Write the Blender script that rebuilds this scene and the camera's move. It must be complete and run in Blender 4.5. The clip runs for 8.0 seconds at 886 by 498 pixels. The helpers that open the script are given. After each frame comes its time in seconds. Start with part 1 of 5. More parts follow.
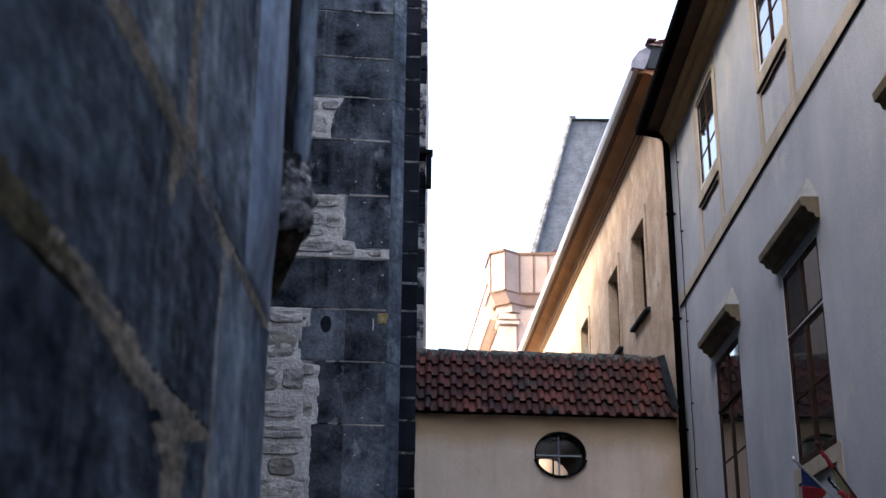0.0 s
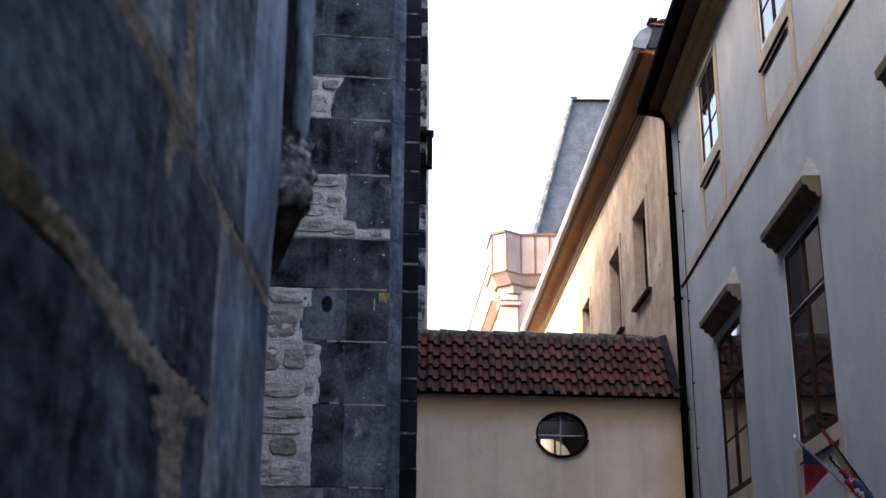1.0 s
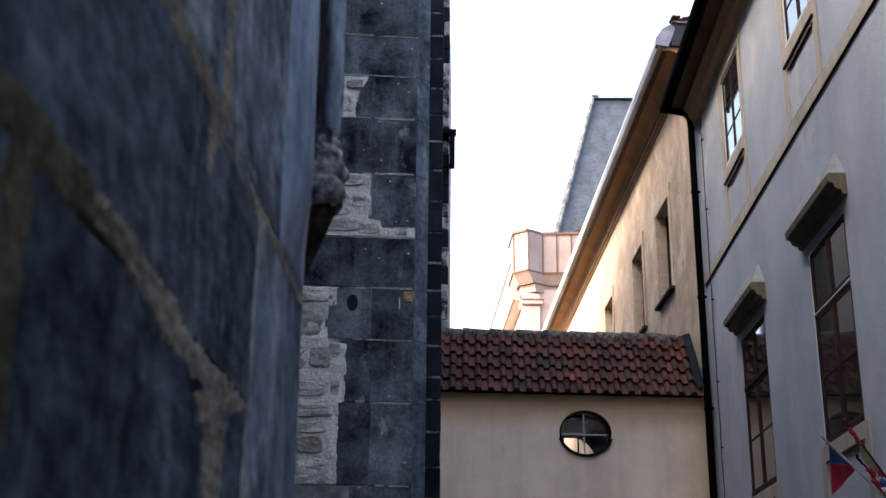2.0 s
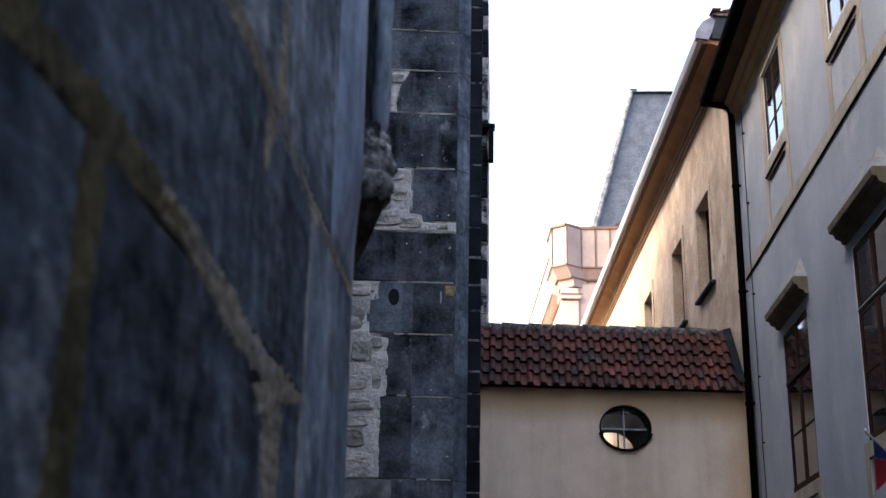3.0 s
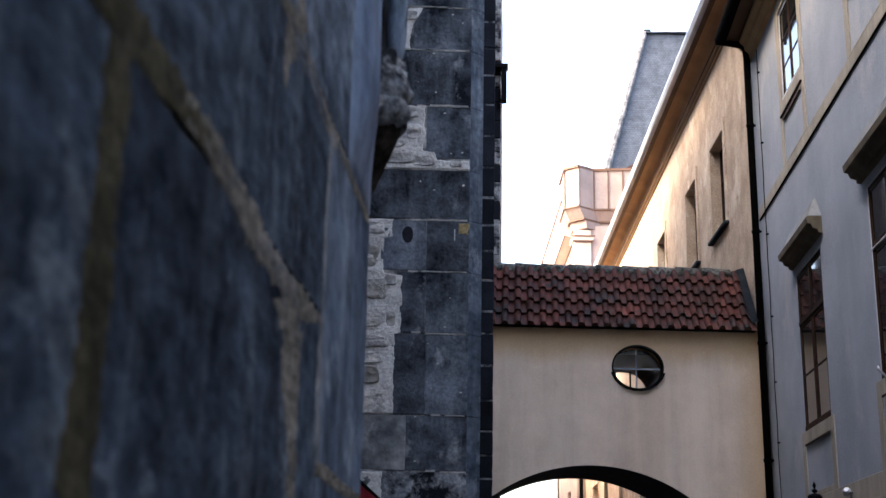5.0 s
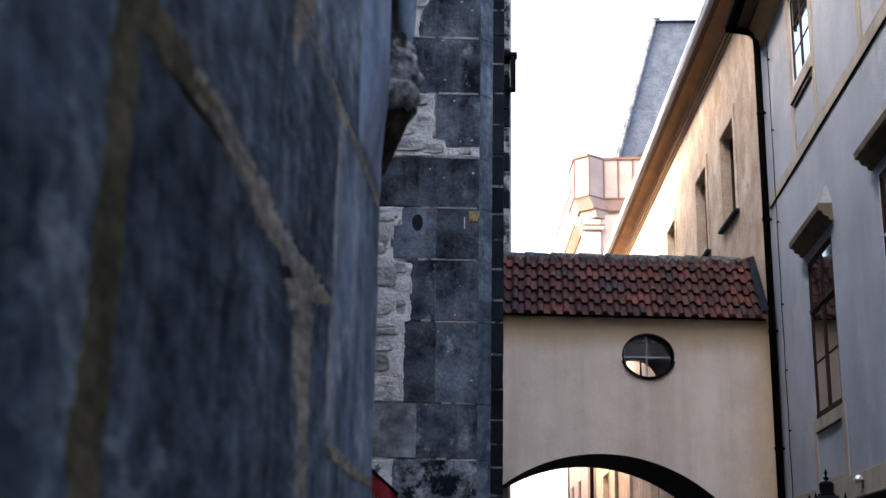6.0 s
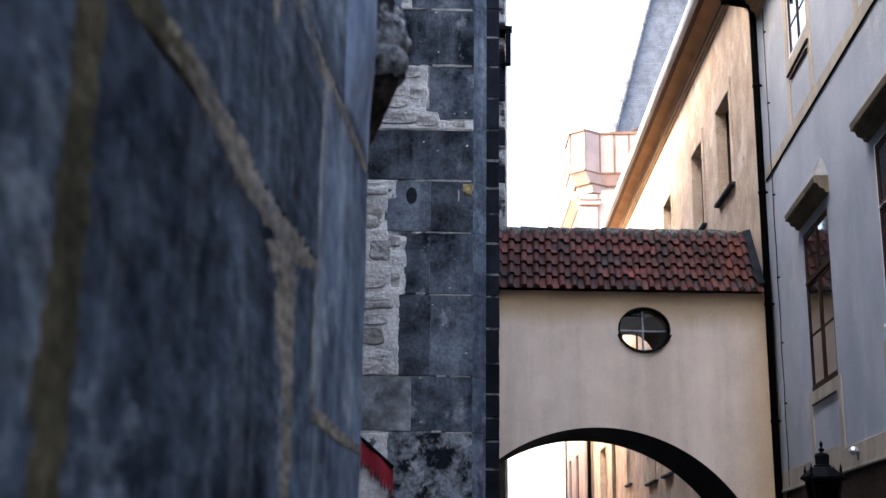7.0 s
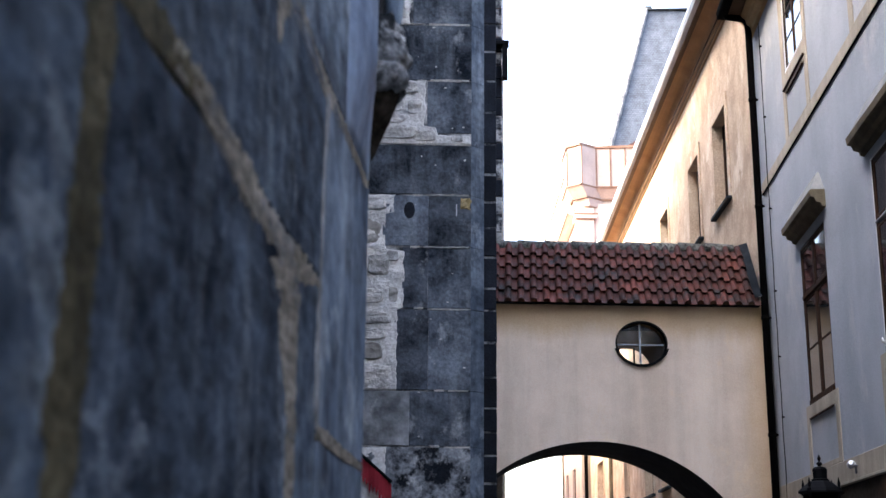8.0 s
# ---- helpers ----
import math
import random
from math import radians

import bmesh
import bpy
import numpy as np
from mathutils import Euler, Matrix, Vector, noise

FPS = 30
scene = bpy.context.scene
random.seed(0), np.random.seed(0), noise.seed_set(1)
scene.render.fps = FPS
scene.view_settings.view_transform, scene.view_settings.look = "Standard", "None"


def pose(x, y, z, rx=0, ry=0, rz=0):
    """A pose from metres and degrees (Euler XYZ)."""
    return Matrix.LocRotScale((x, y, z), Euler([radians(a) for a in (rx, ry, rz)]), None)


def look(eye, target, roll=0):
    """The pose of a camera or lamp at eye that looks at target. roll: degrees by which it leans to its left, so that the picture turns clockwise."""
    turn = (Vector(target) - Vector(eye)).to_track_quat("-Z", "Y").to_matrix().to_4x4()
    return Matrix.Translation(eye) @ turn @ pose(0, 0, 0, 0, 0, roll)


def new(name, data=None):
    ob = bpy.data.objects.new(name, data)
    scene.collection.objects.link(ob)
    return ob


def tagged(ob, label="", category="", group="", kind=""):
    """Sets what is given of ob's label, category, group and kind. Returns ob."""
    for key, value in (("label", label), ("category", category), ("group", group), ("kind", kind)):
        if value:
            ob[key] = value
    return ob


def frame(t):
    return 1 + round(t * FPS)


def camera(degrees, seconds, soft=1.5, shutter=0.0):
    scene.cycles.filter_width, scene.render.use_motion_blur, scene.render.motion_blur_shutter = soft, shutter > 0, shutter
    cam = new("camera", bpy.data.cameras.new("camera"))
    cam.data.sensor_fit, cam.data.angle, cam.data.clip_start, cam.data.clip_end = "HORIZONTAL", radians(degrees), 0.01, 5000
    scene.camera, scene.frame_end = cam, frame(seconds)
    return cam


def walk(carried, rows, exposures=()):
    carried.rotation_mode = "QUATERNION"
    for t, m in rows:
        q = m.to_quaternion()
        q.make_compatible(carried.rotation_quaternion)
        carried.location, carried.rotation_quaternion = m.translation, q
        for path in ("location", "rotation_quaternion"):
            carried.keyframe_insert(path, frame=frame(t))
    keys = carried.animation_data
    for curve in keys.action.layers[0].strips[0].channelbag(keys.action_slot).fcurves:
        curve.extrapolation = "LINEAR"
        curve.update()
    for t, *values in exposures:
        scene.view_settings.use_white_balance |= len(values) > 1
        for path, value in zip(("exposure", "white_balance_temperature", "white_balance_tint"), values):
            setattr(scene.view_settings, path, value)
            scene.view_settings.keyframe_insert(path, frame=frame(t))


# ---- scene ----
cam = camera(39.0, 8.0, soft=1.5)
cam.data.dof.use_dof = True
cam.data.dof.focus_distance = 16.0
cam.data.dof.aperture_fstop = 5.6
# seconds, x, y, z, pitch, yaw, lean
PATH = [
    (0.0, -0.003, -0.018, 1.608, 19.88, -0.06, 0.45),
    (0.5, -0.006, -0.004, 1.605, 19.09, 0.01, 0.49),
    (1.0, 0.000, 0.000, 1.600, 19.03, 0.00, 0.29),
    (1.5, -0.005, -0.001, 1.599, 19.01, -0.09, 0.70),
    (2.0, -0.029, -0.006, 1.592, 18.99, 1.02, 0.49),
    (2.2, -0.047, -0.013, 1.588, 19.02, 1.82, 0.67),
    (3.3, -0.058, -0.017, 1.585, 18.58, 2.94, 1.05),
    (3.5, -0.060, -0.017, 1.584, 18.50, 3.08, 1.12),
    (4.0, -0.064, -0.029, 1.568, 18.00, 3.38, 1.25),
    (4.5, -0.068, -0.017, 1.551, 16.76, 3.32, 1.15),
    (4.7, -0.068, -0.014, 1.548, 16.37, 3.31, 1.13),
    (5.8, -0.071, 0.006, 1.534, 15.86, 3.74, 1.02),
    (6.0, -0.072, 0.009, 1.532, 15.65, 3.81, 1.00),
    (6.5, -0.056, 0.025, 1.521, 15.25, 3.79, 0.56),
    (7.0, -0.054, 0.041, 1.515, 14.57, 3.65, 0.65),
    (7.5, -0.061, 0.040, 1.512, 14.26, 3.52, 0.45),
    (7.8, -0.063, 0.035, 1.516, 15.15, 3.44, 0.51),
    (8.0, -0.064, 0.031, 1.518, 15.20, 3.49, 0.55),
]
walk(cam, [(t, pose(x, y, z, 90 + p, 0, w) @ pose(0, 0, 0, 0, 0, r)) for t, x, y, z, p, w, r in PATH],
     [(0.0, 3.08, 6900, 12), (1.0, 3.06, 6900, 12), (3.5, 3.1, 6900, 12), (4.5, 3.2, 6900, 12), (6.0, 3.5, 6900, 12), (7.0, 3.81, 6900, 12), (8.0, 3.96, 6900, 12)])

# ---- sky, sun, exposure ----
SUN_EL, SUN_AZ = 38.0, 255.0        # degrees; azimuth clockwise from +y
world = bpy.data.worlds.new("sky")
scene.world = world
world.use_nodes = True
sky = world.node_tree.nodes.new("ShaderNodeTexSky")
sky.sky_type = "NISHITA"
sky.sun_disc = False
sky.sun_elevation, sky.sun_rotation = radians(SUN_EL), radians(SUN_AZ)
sky.dust_density = 5.0
back = world.node_tree.nodes["Background"]
back.inputs["Strength"].default_value = 0.15
world.node_tree.links.new(sky.outputs["Color"], back.inputs["Color"])
sun = new("sun", bpy.data.lights.new("sun", "SUN"))
sun.data.energy, sun.data.angle, sun.data.color = 0.23, radians(22), (1.0, 0.93, 0.85)
az, el = radians(SUN_AZ), radians(SUN_EL)
to_sun = Vector((math.sin(az) * math.cos(el), math.cos(az) * math.cos(el), math.sin(el)))
sun.matrix_world = look(to_sun * 60, (0, 0, 0))


# ---- materials ----
def material(name, dark, light, scale=3.0, rough=0.85, bump=0.3, streak=0.0, fine=60.0, grain=0.25, vary=0.0,
             third=None, third_amount=0.5, metal=0.0, depth=0.01, pale=None, pale_amount=0.6, spec=0.25, sharp=0.15, stain=None, courses=None, below=None, stretch=None):
    """A weathered surface: two tones by broad noise, a third by patches, vertical streaks, fine grain and relief."""
    m = bpy.data.materials.new(name)
    m.use_nodes = True
    nt = m.node_tree
    n, link = nt.nodes, nt.links.new
    bsdf = n["Principled BSDF"]
    place = n.new("ShaderNodeNewGeometry").outputs["Position"]

    def noise_at(s, detail=6.0, stretch=None, roughness=0.6):
        tex = n.new("ShaderNodeTexNoise")
        tex.inputs["Scale"].default_value = s
        tex.inputs["Detail"].default_value = detail
        tex.inputs["Roughness"].default_value = roughness
        if stretch:
            mp = n.new("ShaderNodeMapping")
            mp.inputs["Scale"].default_value = stretch
            link(place, mp.inputs["Vector"])
            link(mp.outputs["Vector"], tex.inputs["Vector"])
        else:
            link(place, tex.inputs["Vector"])
        return tex.outputs["Fac"]

    def span(value, low, high, a=0.0, b=1.0):
        r = n.new("ShaderNodeMapRange")
        r.inputs["From Min"].default_value, r.inputs["From Max"].default_value = low, high
        r.inputs["To Min"].default_value, r.inputs["To Max"].default_value = a, b
        link(value, r.inputs["Value"])
        return r.outputs["Result"]

    def mix(fac, a, b, mode="MIX"):
        x = n.new("ShaderNodeMix")
        x.data_type, x.blend_type = "RGBA", mode
        if isinstance(fac, float):
            x.inputs["Factor"].default_value = fac
        else:
            link(fac, x.inputs["Factor"])
        for socket, v in ((x.inputs["A"], a), (x.inputs["B"], b)):
            if isinstance(v, tuple):
                socket.default_value = (*v, 1.0)
            else:
                link(v, socket)
        return x.outputs["Result"]

    col = mix(span(noise_at(scale, 8.0, stretch, 0.65), 0.5 - sharp, 0.5 + sharp), dark, light)
    if streak:
        s = span(noise_at(scale * 2.2, 5.0, (1.0, 1.0, 0.07)), 0.42, 0.62)
        fac = n.new("ShaderNodeMath")
        fac.operation = "MULTIPLY"
        fac.inputs[1].default_value = streak
        link(s, fac.inputs[0])
        col = mix(fac.outputs[0], col, tuple(0.5 * c for c in dark))
    if pale:
        s = span(noise_at(scale * 1.3, 6.0, (1.0, 1.0, 0.13), 0.65), 0.50, 0.66, 0.0, pale_amount)
        col = mix(s, col, pale)
    if third:
        col = mix(span(noise_at(scale * 0.8, 8.0, stretch or (1.0, 1.0, 0.7), 0.7), 0.66 - 0.3 * third_amount, 0.76 - 0.3 * third_amount), col, third)
    if stain:
        edge, tone = stain
        sep = n.new("ShaderNodeSeparateXYZ")
        link(n.new("ShaderNodeTexCoord").outputs["Object"], sep.inputs[0])
        wob = n.new("ShaderNodeMath")
        wob.operation = "MULTIPLY_ADD"
        link(noise_at(1.6, 6.0, (1.0, 1.0, 0.3)), wob.inputs[0])
        wob.inputs[1].default_value = 0.9
        link(sep.outputs["X"], wob.inputs[2])
        col = mix(span(wob.outputs[0], edge + 0.35, edge + 0.8, 0.0, 0.65), col, tone)
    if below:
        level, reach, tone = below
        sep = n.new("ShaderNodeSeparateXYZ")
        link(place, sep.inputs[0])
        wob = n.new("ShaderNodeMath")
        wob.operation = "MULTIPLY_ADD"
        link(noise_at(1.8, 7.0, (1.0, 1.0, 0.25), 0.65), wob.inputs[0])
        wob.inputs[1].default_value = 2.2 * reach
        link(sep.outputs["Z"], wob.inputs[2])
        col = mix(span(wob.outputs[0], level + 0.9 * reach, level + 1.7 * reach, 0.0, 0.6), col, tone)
    if courses:
        bricks = n.new("ShaderNodeTexBrick")
        sep = n.new("ShaderNodeSeparateXYZ")
        com = n.new("ShaderNodeCombineXYZ")
        link(place, sep.inputs[0])
        link(sep.outputs["X"], com.inputs["X"])
        link(sep.outputs["Z"], com.inputs["Y"])
        link(com.outputs[0], bricks.inputs["Vector"])
        bricks.inputs["Scale"].default_value = 1.0
        bricks.inputs["Brick Width"].default_value, bricks.inputs["Row Height"].default_value = courses
        bricks.inputs["Mortar Size"].default_value = 0.012
        bricks.inputs["Color1"].default_value = (1, 1, 1, 1)
        bricks.inputs["Color2"].default_value = (0.75, 0.76, 0.79, 1)
        bricks.inputs["Mortar"].default_value = (0.5, 0.5, 0.52, 1)
        col = mix(1.0, col, bricks.outputs["Color"], "MULTIPLY")
    g = noise_at(fine, 8.0, stretch)
    col = mix(grain, col, span(g, 0.3, 0.7, 0.25, 1.0), "OVERLAY")
    if vary:
        info = n.new("ShaderNodeObjectInfo")
        col = mix(1.0, col, span(info.outputs["Random"], 0.0, 1.0, 1.0 - vary, 1.0), "MULTIPLY")
    link(col, bsdf.inputs["Base Color"])
    link(span(noise_at(scale * 4), 0.3, 0.7, max(0.05, rough - 0.12), min(1.0, rough + 0.1)), bsdf.inputs["Roughness"])
    bsdf.inputs["Metallic"].default_value = metal
    bsdf.inputs["Specular IOR Level"].default_value = spec
    b = n.new("ShaderNodeBump")
    b.inputs["Strength"].default_value, b.inputs["Distance"].default_value = bump, depth
    add = n.new("ShaderNodeMath")
    link(g, add.inputs[0])
    link(noise_at(fine * 0.2, 8.0), add.inputs[1])
    link(add.outputs[0], b.inputs["Height"])
    link(b.outputs["Normal"], bsdf.inputs["Normal"])
    return m


def glass(name, tint=(0.02, 0.022, 0.025), rough=0.04):
    """Old window glass, opaque, the dark room behind put into its tint: glossy, slightly wavy."""
    m = bpy.data.materials.new(name)
    m.use_nodes = True
    n, link = m.node_tree.nodes, m.node_tree.links.new
    bsdf = n["Principled BSDF"]
    bsdf.inputs["Base Color"].default_value = (*tint, 1)
    bsdf.inputs["Roughness"].default_value = rough
    bsdf.inputs["IOR"].default_value = 1.9
    place = n.new("ShaderNodeNewGeometry")
    tex = n.new("ShaderNodeTexNoise")
    tex.inputs["Scale"].default_value = 2.5
    link(place.outputs["Position"], tex.inputs["Vector"])
    b = n.new("ShaderNodeBump")
    b.inputs["Strength"].default_value, b.inputs["Distance"].default_value = 0.03, 0.02
    link(tex.outputs["Fac"], b.inputs["Height"])
    link(b.outputs["Normal"], bsdf.inputs["Normal"])
    return m


def clear_glass(name):
    """A thin clear pane: gloss by the angle over plain transparency."""
    m = bpy.data.materials.new(name)
    m.use_nodes = True
    n, link = m.node_tree.nodes, m.node_tree.links.new
    n.remove(n["Principled BSDF"])
    fres, gloss, clear, both = (n.new(k) for k in ("ShaderNodeFresnel", "ShaderNodeBsdfGlossy", "ShaderNodeBsdfTransparent", "ShaderNodeMixShader"))
    fres.inputs["IOR"].default_value = 2.0
    gloss.inputs["Roughness"].default_value = 0.03
    clear.inputs["Color"].default_value = (0.85, 0.86, 0.85, 1)
    link(fres.outputs["Fac"], both.inputs["Fac"])
    link(clear.outputs["BSDF"], both.inputs[1])
    link(gloss.outputs["BSDF"], both.inputs[2])
    link(both.outputs["Shader"], n["Material Output"].inputs["Surface"])
    return m


CLEAR = clear_glass("clear_pane")
CAP = material("weathered_plaster_cap", (0.20, 0.21, 0.22), (0.30, 0.29, 0.26), 3.0, 0.9, 0.3, 0.3, 60, 0.2)
STONE = material("sooty_sandstone", (0.008, 0.012, 0.019), (0.150, 0.175, 0.21), 3.2, 0.9, 0.8, 0.0, 40, 0.5, 0.45, (0.33, 0.35, 0.375), 0.24, pale=(0.22, 0.25, 0.285), pale_amount=0.45, sharp=0.13, spec=0.1)
# darker copy of STONE for the inner stones of some courses
STONE_DARK = material("darker_sandstone", (0.007, 0.010, 0.016), (0.105, 0.122, 0.147), 3.6, 0.9, 0.8, 0.0, 40, 0.5, 0.3, (0.28, 0.30, 0.32), 0.24, pale=(0.17, 0.19, 0.22), pale_amount=0.4, sharp=0.13, spec=0.1)
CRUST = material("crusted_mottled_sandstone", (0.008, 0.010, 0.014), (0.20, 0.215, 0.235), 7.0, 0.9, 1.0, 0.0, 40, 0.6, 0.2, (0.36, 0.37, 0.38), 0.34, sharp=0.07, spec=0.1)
SOOT_MORTAR = material("sooty_mortar", (0.02, 0.022, 0.026), (0.20, 0.20, 0.20), 6, 0.95, 0.8, 0.2, 50, 0.4, sharp=0.08, spec=0.1)
OLIVE_MORTAR = material("olive_mortar", (0.035, 0.032, 0.020), (0.11, 0.098, 0.062), 7, 0.95, 0.9, 0.0, 45, 0.6, spec=0.05)
GREYSTONE = material("pale_grey_stone", (0.10, 0.11, 0.12), (0.27, 0.28, 0.29), 2.5, 0.9, 0.9, 0.2, 14, 0.6, 0.2, (0.38, 0.38, 0.37), 0.3, sharp=0.12, spec=0.1)
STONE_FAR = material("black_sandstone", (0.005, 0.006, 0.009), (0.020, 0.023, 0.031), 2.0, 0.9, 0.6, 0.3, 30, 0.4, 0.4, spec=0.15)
STONE_NEAR = material("blue_black_sandstone", (0.004, 0.010, 0.022), (0.078, 0.110, 0.152), 7.0, 0.85, 1.0, 0.0, 44, 0.95, 0.0, (0.19, 0.228, 0.265), 0.30, pale=(0.13, 0.164, 0.20), pale_amount=0.5, sharp=0.12, spec=0.08, stretch=(1.0, 0.30, 0.42))
# bright blue of the roll: caught sky light put into the stone colour
ROLL = material("roll_stone_sky_lit", (0.045, 0.085, 0.175), (0.190, 0.280, 0.43), 2.5, 0.6, 0.5, 0.35, 14, 0.5, 0, None, 0, pale=(0.34, 0.455, 0.63), pale_amount=0.5, spec=0.25)
# mottled corner and shaft stone; bluish edge highlights are lifted into its tone
CORNER = material("blue_grey_corner_stone", (0.022, 0.040, 0.072), (0.155, 0.208, 0.28), 5.0, 0.8, 0.9, 0.0, 36, 0.85, 0.1, (0.33, 0.395, 0.46), 0.34, pale=(0.25, 0.315, 0.39), pale_amount=0.6, sharp=0.15, spec=0.1, stretch=(1.0, 0.26, 0.30))
# block brightness goes into the colour: darker and paler copies of STONE_NEAR
DARK_NEAR = material("dark_copy_near_sandstone", (0.003, 0.007, 0.016), (0.066, 0.091, 0.126), 7.5, 0.9, 1.0, 0.0, 48, 0.95, 0.0, (0.19, 0.222, 0.255), 0.38, pale=(0.13, 0.157, 0.186), pale_amount=0.5, sharp=0.12, spec=0.06, stretch=(1.0, 0.30, 0.42))
PALE_NEAR = material("pale_copy_near_sandstone", (0.010, 0.020, 0.038), (0.150, 0.195, 0.25), 6.5, 0.85, 1.0, 0.0, 46, 0.95, 0.0, (0.31, 0.36, 0.40), 0.40, pale=(0.235, 0.28, 0.33), pale_amount=0.55, sharp=0.12, spec=0.08, stretch=(1.0, 0.30, 0.42))
# bluer tone on the chamfer only: sky light on the slanted face, as colour
EDGE = material("edge_stone_sky_lit", (0.035, 0.05, 0.072), (0.14, 0.175, 0.22), 3.0, 0.9, 0.8, 0.5, 20, 0.6, 0.25, (0.24, 0.28, 0.33), 0.3, pale=(0.26, 0.31, 0.37), pale_amount=0.7, spec=0.1)
# weathered grey; its dark blotches paint shadowed hollows on the carving
CARVED = material("weathered_stone_dark_hollows", (0.018, 0.021, 0.025), (0.27, 0.285, 0.305), 9, 0.9, 1.0, 0.1, 36, 0.7, 0, (0.42, 0.425, 0.43), 0.38, sharp=0.10, spec=0.1)
CORNICE = material("golden_plaster", (0.42, 0.28, 0.13), (0.52, 0.36, 0.18), 2.0, 0.9, 0.25, 0.1, 60, 0.2)
MORTAR = material("grey_mortar", (0.04, 0.045, 0.052), (0.46, 0.45, 0.44), 4, 0.95, 0.8, 0.2, 50, 0.4, sharp=0.10, spec=0.1)
MORTAR_TAN = material("tan_mortar", (0.085, 0.075, 0.058), (0.30, 0.275, 0.235), 9.0, 0.95, 0.9, 0.0, 60, 0.8, 0, (0.10, 0.115, 0.14), 0.42, spec=0.05, sharp=0.2, stretch=(1.0, 0.4, 1.0))
MORTAR_GREY = material("blue_grey_mortar", (0.12, 0.13, 0.135), (0.34, 0.355, 0.37), 5.0, 0.95, 0.9, 0.0, 30, 0.6, spec=0.05, sharp=0.2)
RUBBLE = material("pale_rubble", (0.30, 0.295, 0.285), (0.58, 0.555, 0.52), 7, 0.95, 1.0, 0.1, 40, 0.5, 0.25)
PALE_MORTAR = material("pale_lime_mortar", (0.46, 0.45, 0.435), (0.68, 0.66, 0.63), 6, 0.95, 0.9, 0.1, 45, 0.4)
QUOIN = material("pale_ashlar", (0.25, 0.235, 0.215), (0.42, 0.40, 0.37), 5, 0.9, 0.5, 0.2, 30, 0.4, 0.3)
CREAM = material("cream_render", (0.60, 0.475, 0.385), (0.76, 0.62, 0.52), 0.9, 0.92, 0.25, 0.22, 70, 0.12, 0, (0.60, 0.44, 0.30), 0.1)
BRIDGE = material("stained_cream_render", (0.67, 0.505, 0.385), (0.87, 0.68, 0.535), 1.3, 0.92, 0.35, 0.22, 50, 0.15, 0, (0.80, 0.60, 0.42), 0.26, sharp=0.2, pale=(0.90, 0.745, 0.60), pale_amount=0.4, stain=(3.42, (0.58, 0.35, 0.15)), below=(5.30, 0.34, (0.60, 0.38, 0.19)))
GREY = material("blue_grey_render", (0.335, 0.372, 0.420), (0.435, 0.470, 0.520), 0.9, 0.9, 0.35, 0.10, 60, 0.22, 0, (0.47, 0.485, 0.50), 0.3)
BEIGE = material("beige_trim", (0.37, 0.325, 0.26), (0.49, 0.435, 0.35), 2.0, 0.9, 0.25, 0.3, 60, 0.2)
HOOD = material("ochre_stucco", (0.11, 0.088, 0.058), (0.19, 0.152, 0.098), 3.0, 0.9, 0.3, 0.3, 60, 0.2)
ORANGE = material("ochre_render", (0.42, 0.30, 0.205), (0.62, 0.475, 0.345), 1.6, 0.92, 0.4, 0.08, 34, 0.35, 0, (0.72, 0.59, 0.46), 0.36, sharp=0.13)
SOFFIT = material("ochre_cove", (0.23, 0.125, 0.06), (0.33, 0.19, 0.095), 1.2, 0.85, 0.15, 0.15, 60, 0.2)
BROWN = material("brown_soffit", (0.055, 0.032, 0.018), (0.09, 0.052, 0.030), 2.0, 0.85, 0.2, 0.1, 60, 0.15)
TILE = material("red_clay_tile", (0.040, 0.015, 0.011), (0.155, 0.040, 0.026), 3.0, 0.75, 0.5, 0.1, 60, 0.5, 0.55, (0.030, 0.024, 0.022), 0.46)
TILE_OLD = material("lichened_tile", (0.028, 0.026, 0.022), (0.24, 0.23, 0.20), 14, 0.9, 0.6, 0.0, 60, 0.4, 0.4, sharp=0.12)
LEAD = material("lead_flashing", (0.014, 0.019, 0.025), (0.036, 0.044, 0.053), 3, 0.75, 0.2, 0.2, 50, 0.2, spec=0.15)
IRON = material("black_iron", (0.002, 0.002, 0.0025), (0.005, 0.005, 0.006), 5, 0.7, 0.2, 0.0, 60, 0.1, spec=0.06)
PIPE = material("black_painted_pipe", (0.002, 0.002, 0.002), (0.005, 0.0045, 0.0045), 5, 0.9, 0.2, 0.1, 60, 0.1, spec=0.02)
ZINC = material("pale_zinc", (0.55, 0.56, 0.58), (0.72, 0.73, 0.75), 2, 0.45, 0.1, 0.1, 50, 0.1, 0, None, 0, 0.3)
DULL_ZINC = material("dull_zinc", (0.12, 0.12, 0.14), (0.22, 0.22, 0.245), 4, 0.5, 0.1, 0.1, 50, 0.2, 0, None, 0, 0.3)
COPPER = material("rosy_copper", (0.26, 0.20, 0.172), (0.34, 0.265, 0.228), 1.2, 0.6, 0.1, 0.15, 30, 0.15)
SEAM = material("brown_copper_seam", (0.095, 0.052, 0.034), (0.15, 0.085, 0.058), 2, 0.6, 0.1, 0, 30, 0.1)
PINK = material("pink_render", (0.36, 0.275, 0.232), (0.46, 0.36, 0.305), 1.0, 0.92, 0.2, 0.15, 50, 0.1)
FAR_TRIM = material("far_cream_stucco", (0.42, 0.33, 0.275), (0.52, 0.42, 0.35), 1.0, 0.92, 0.2, 0.15, 50, 0.1)
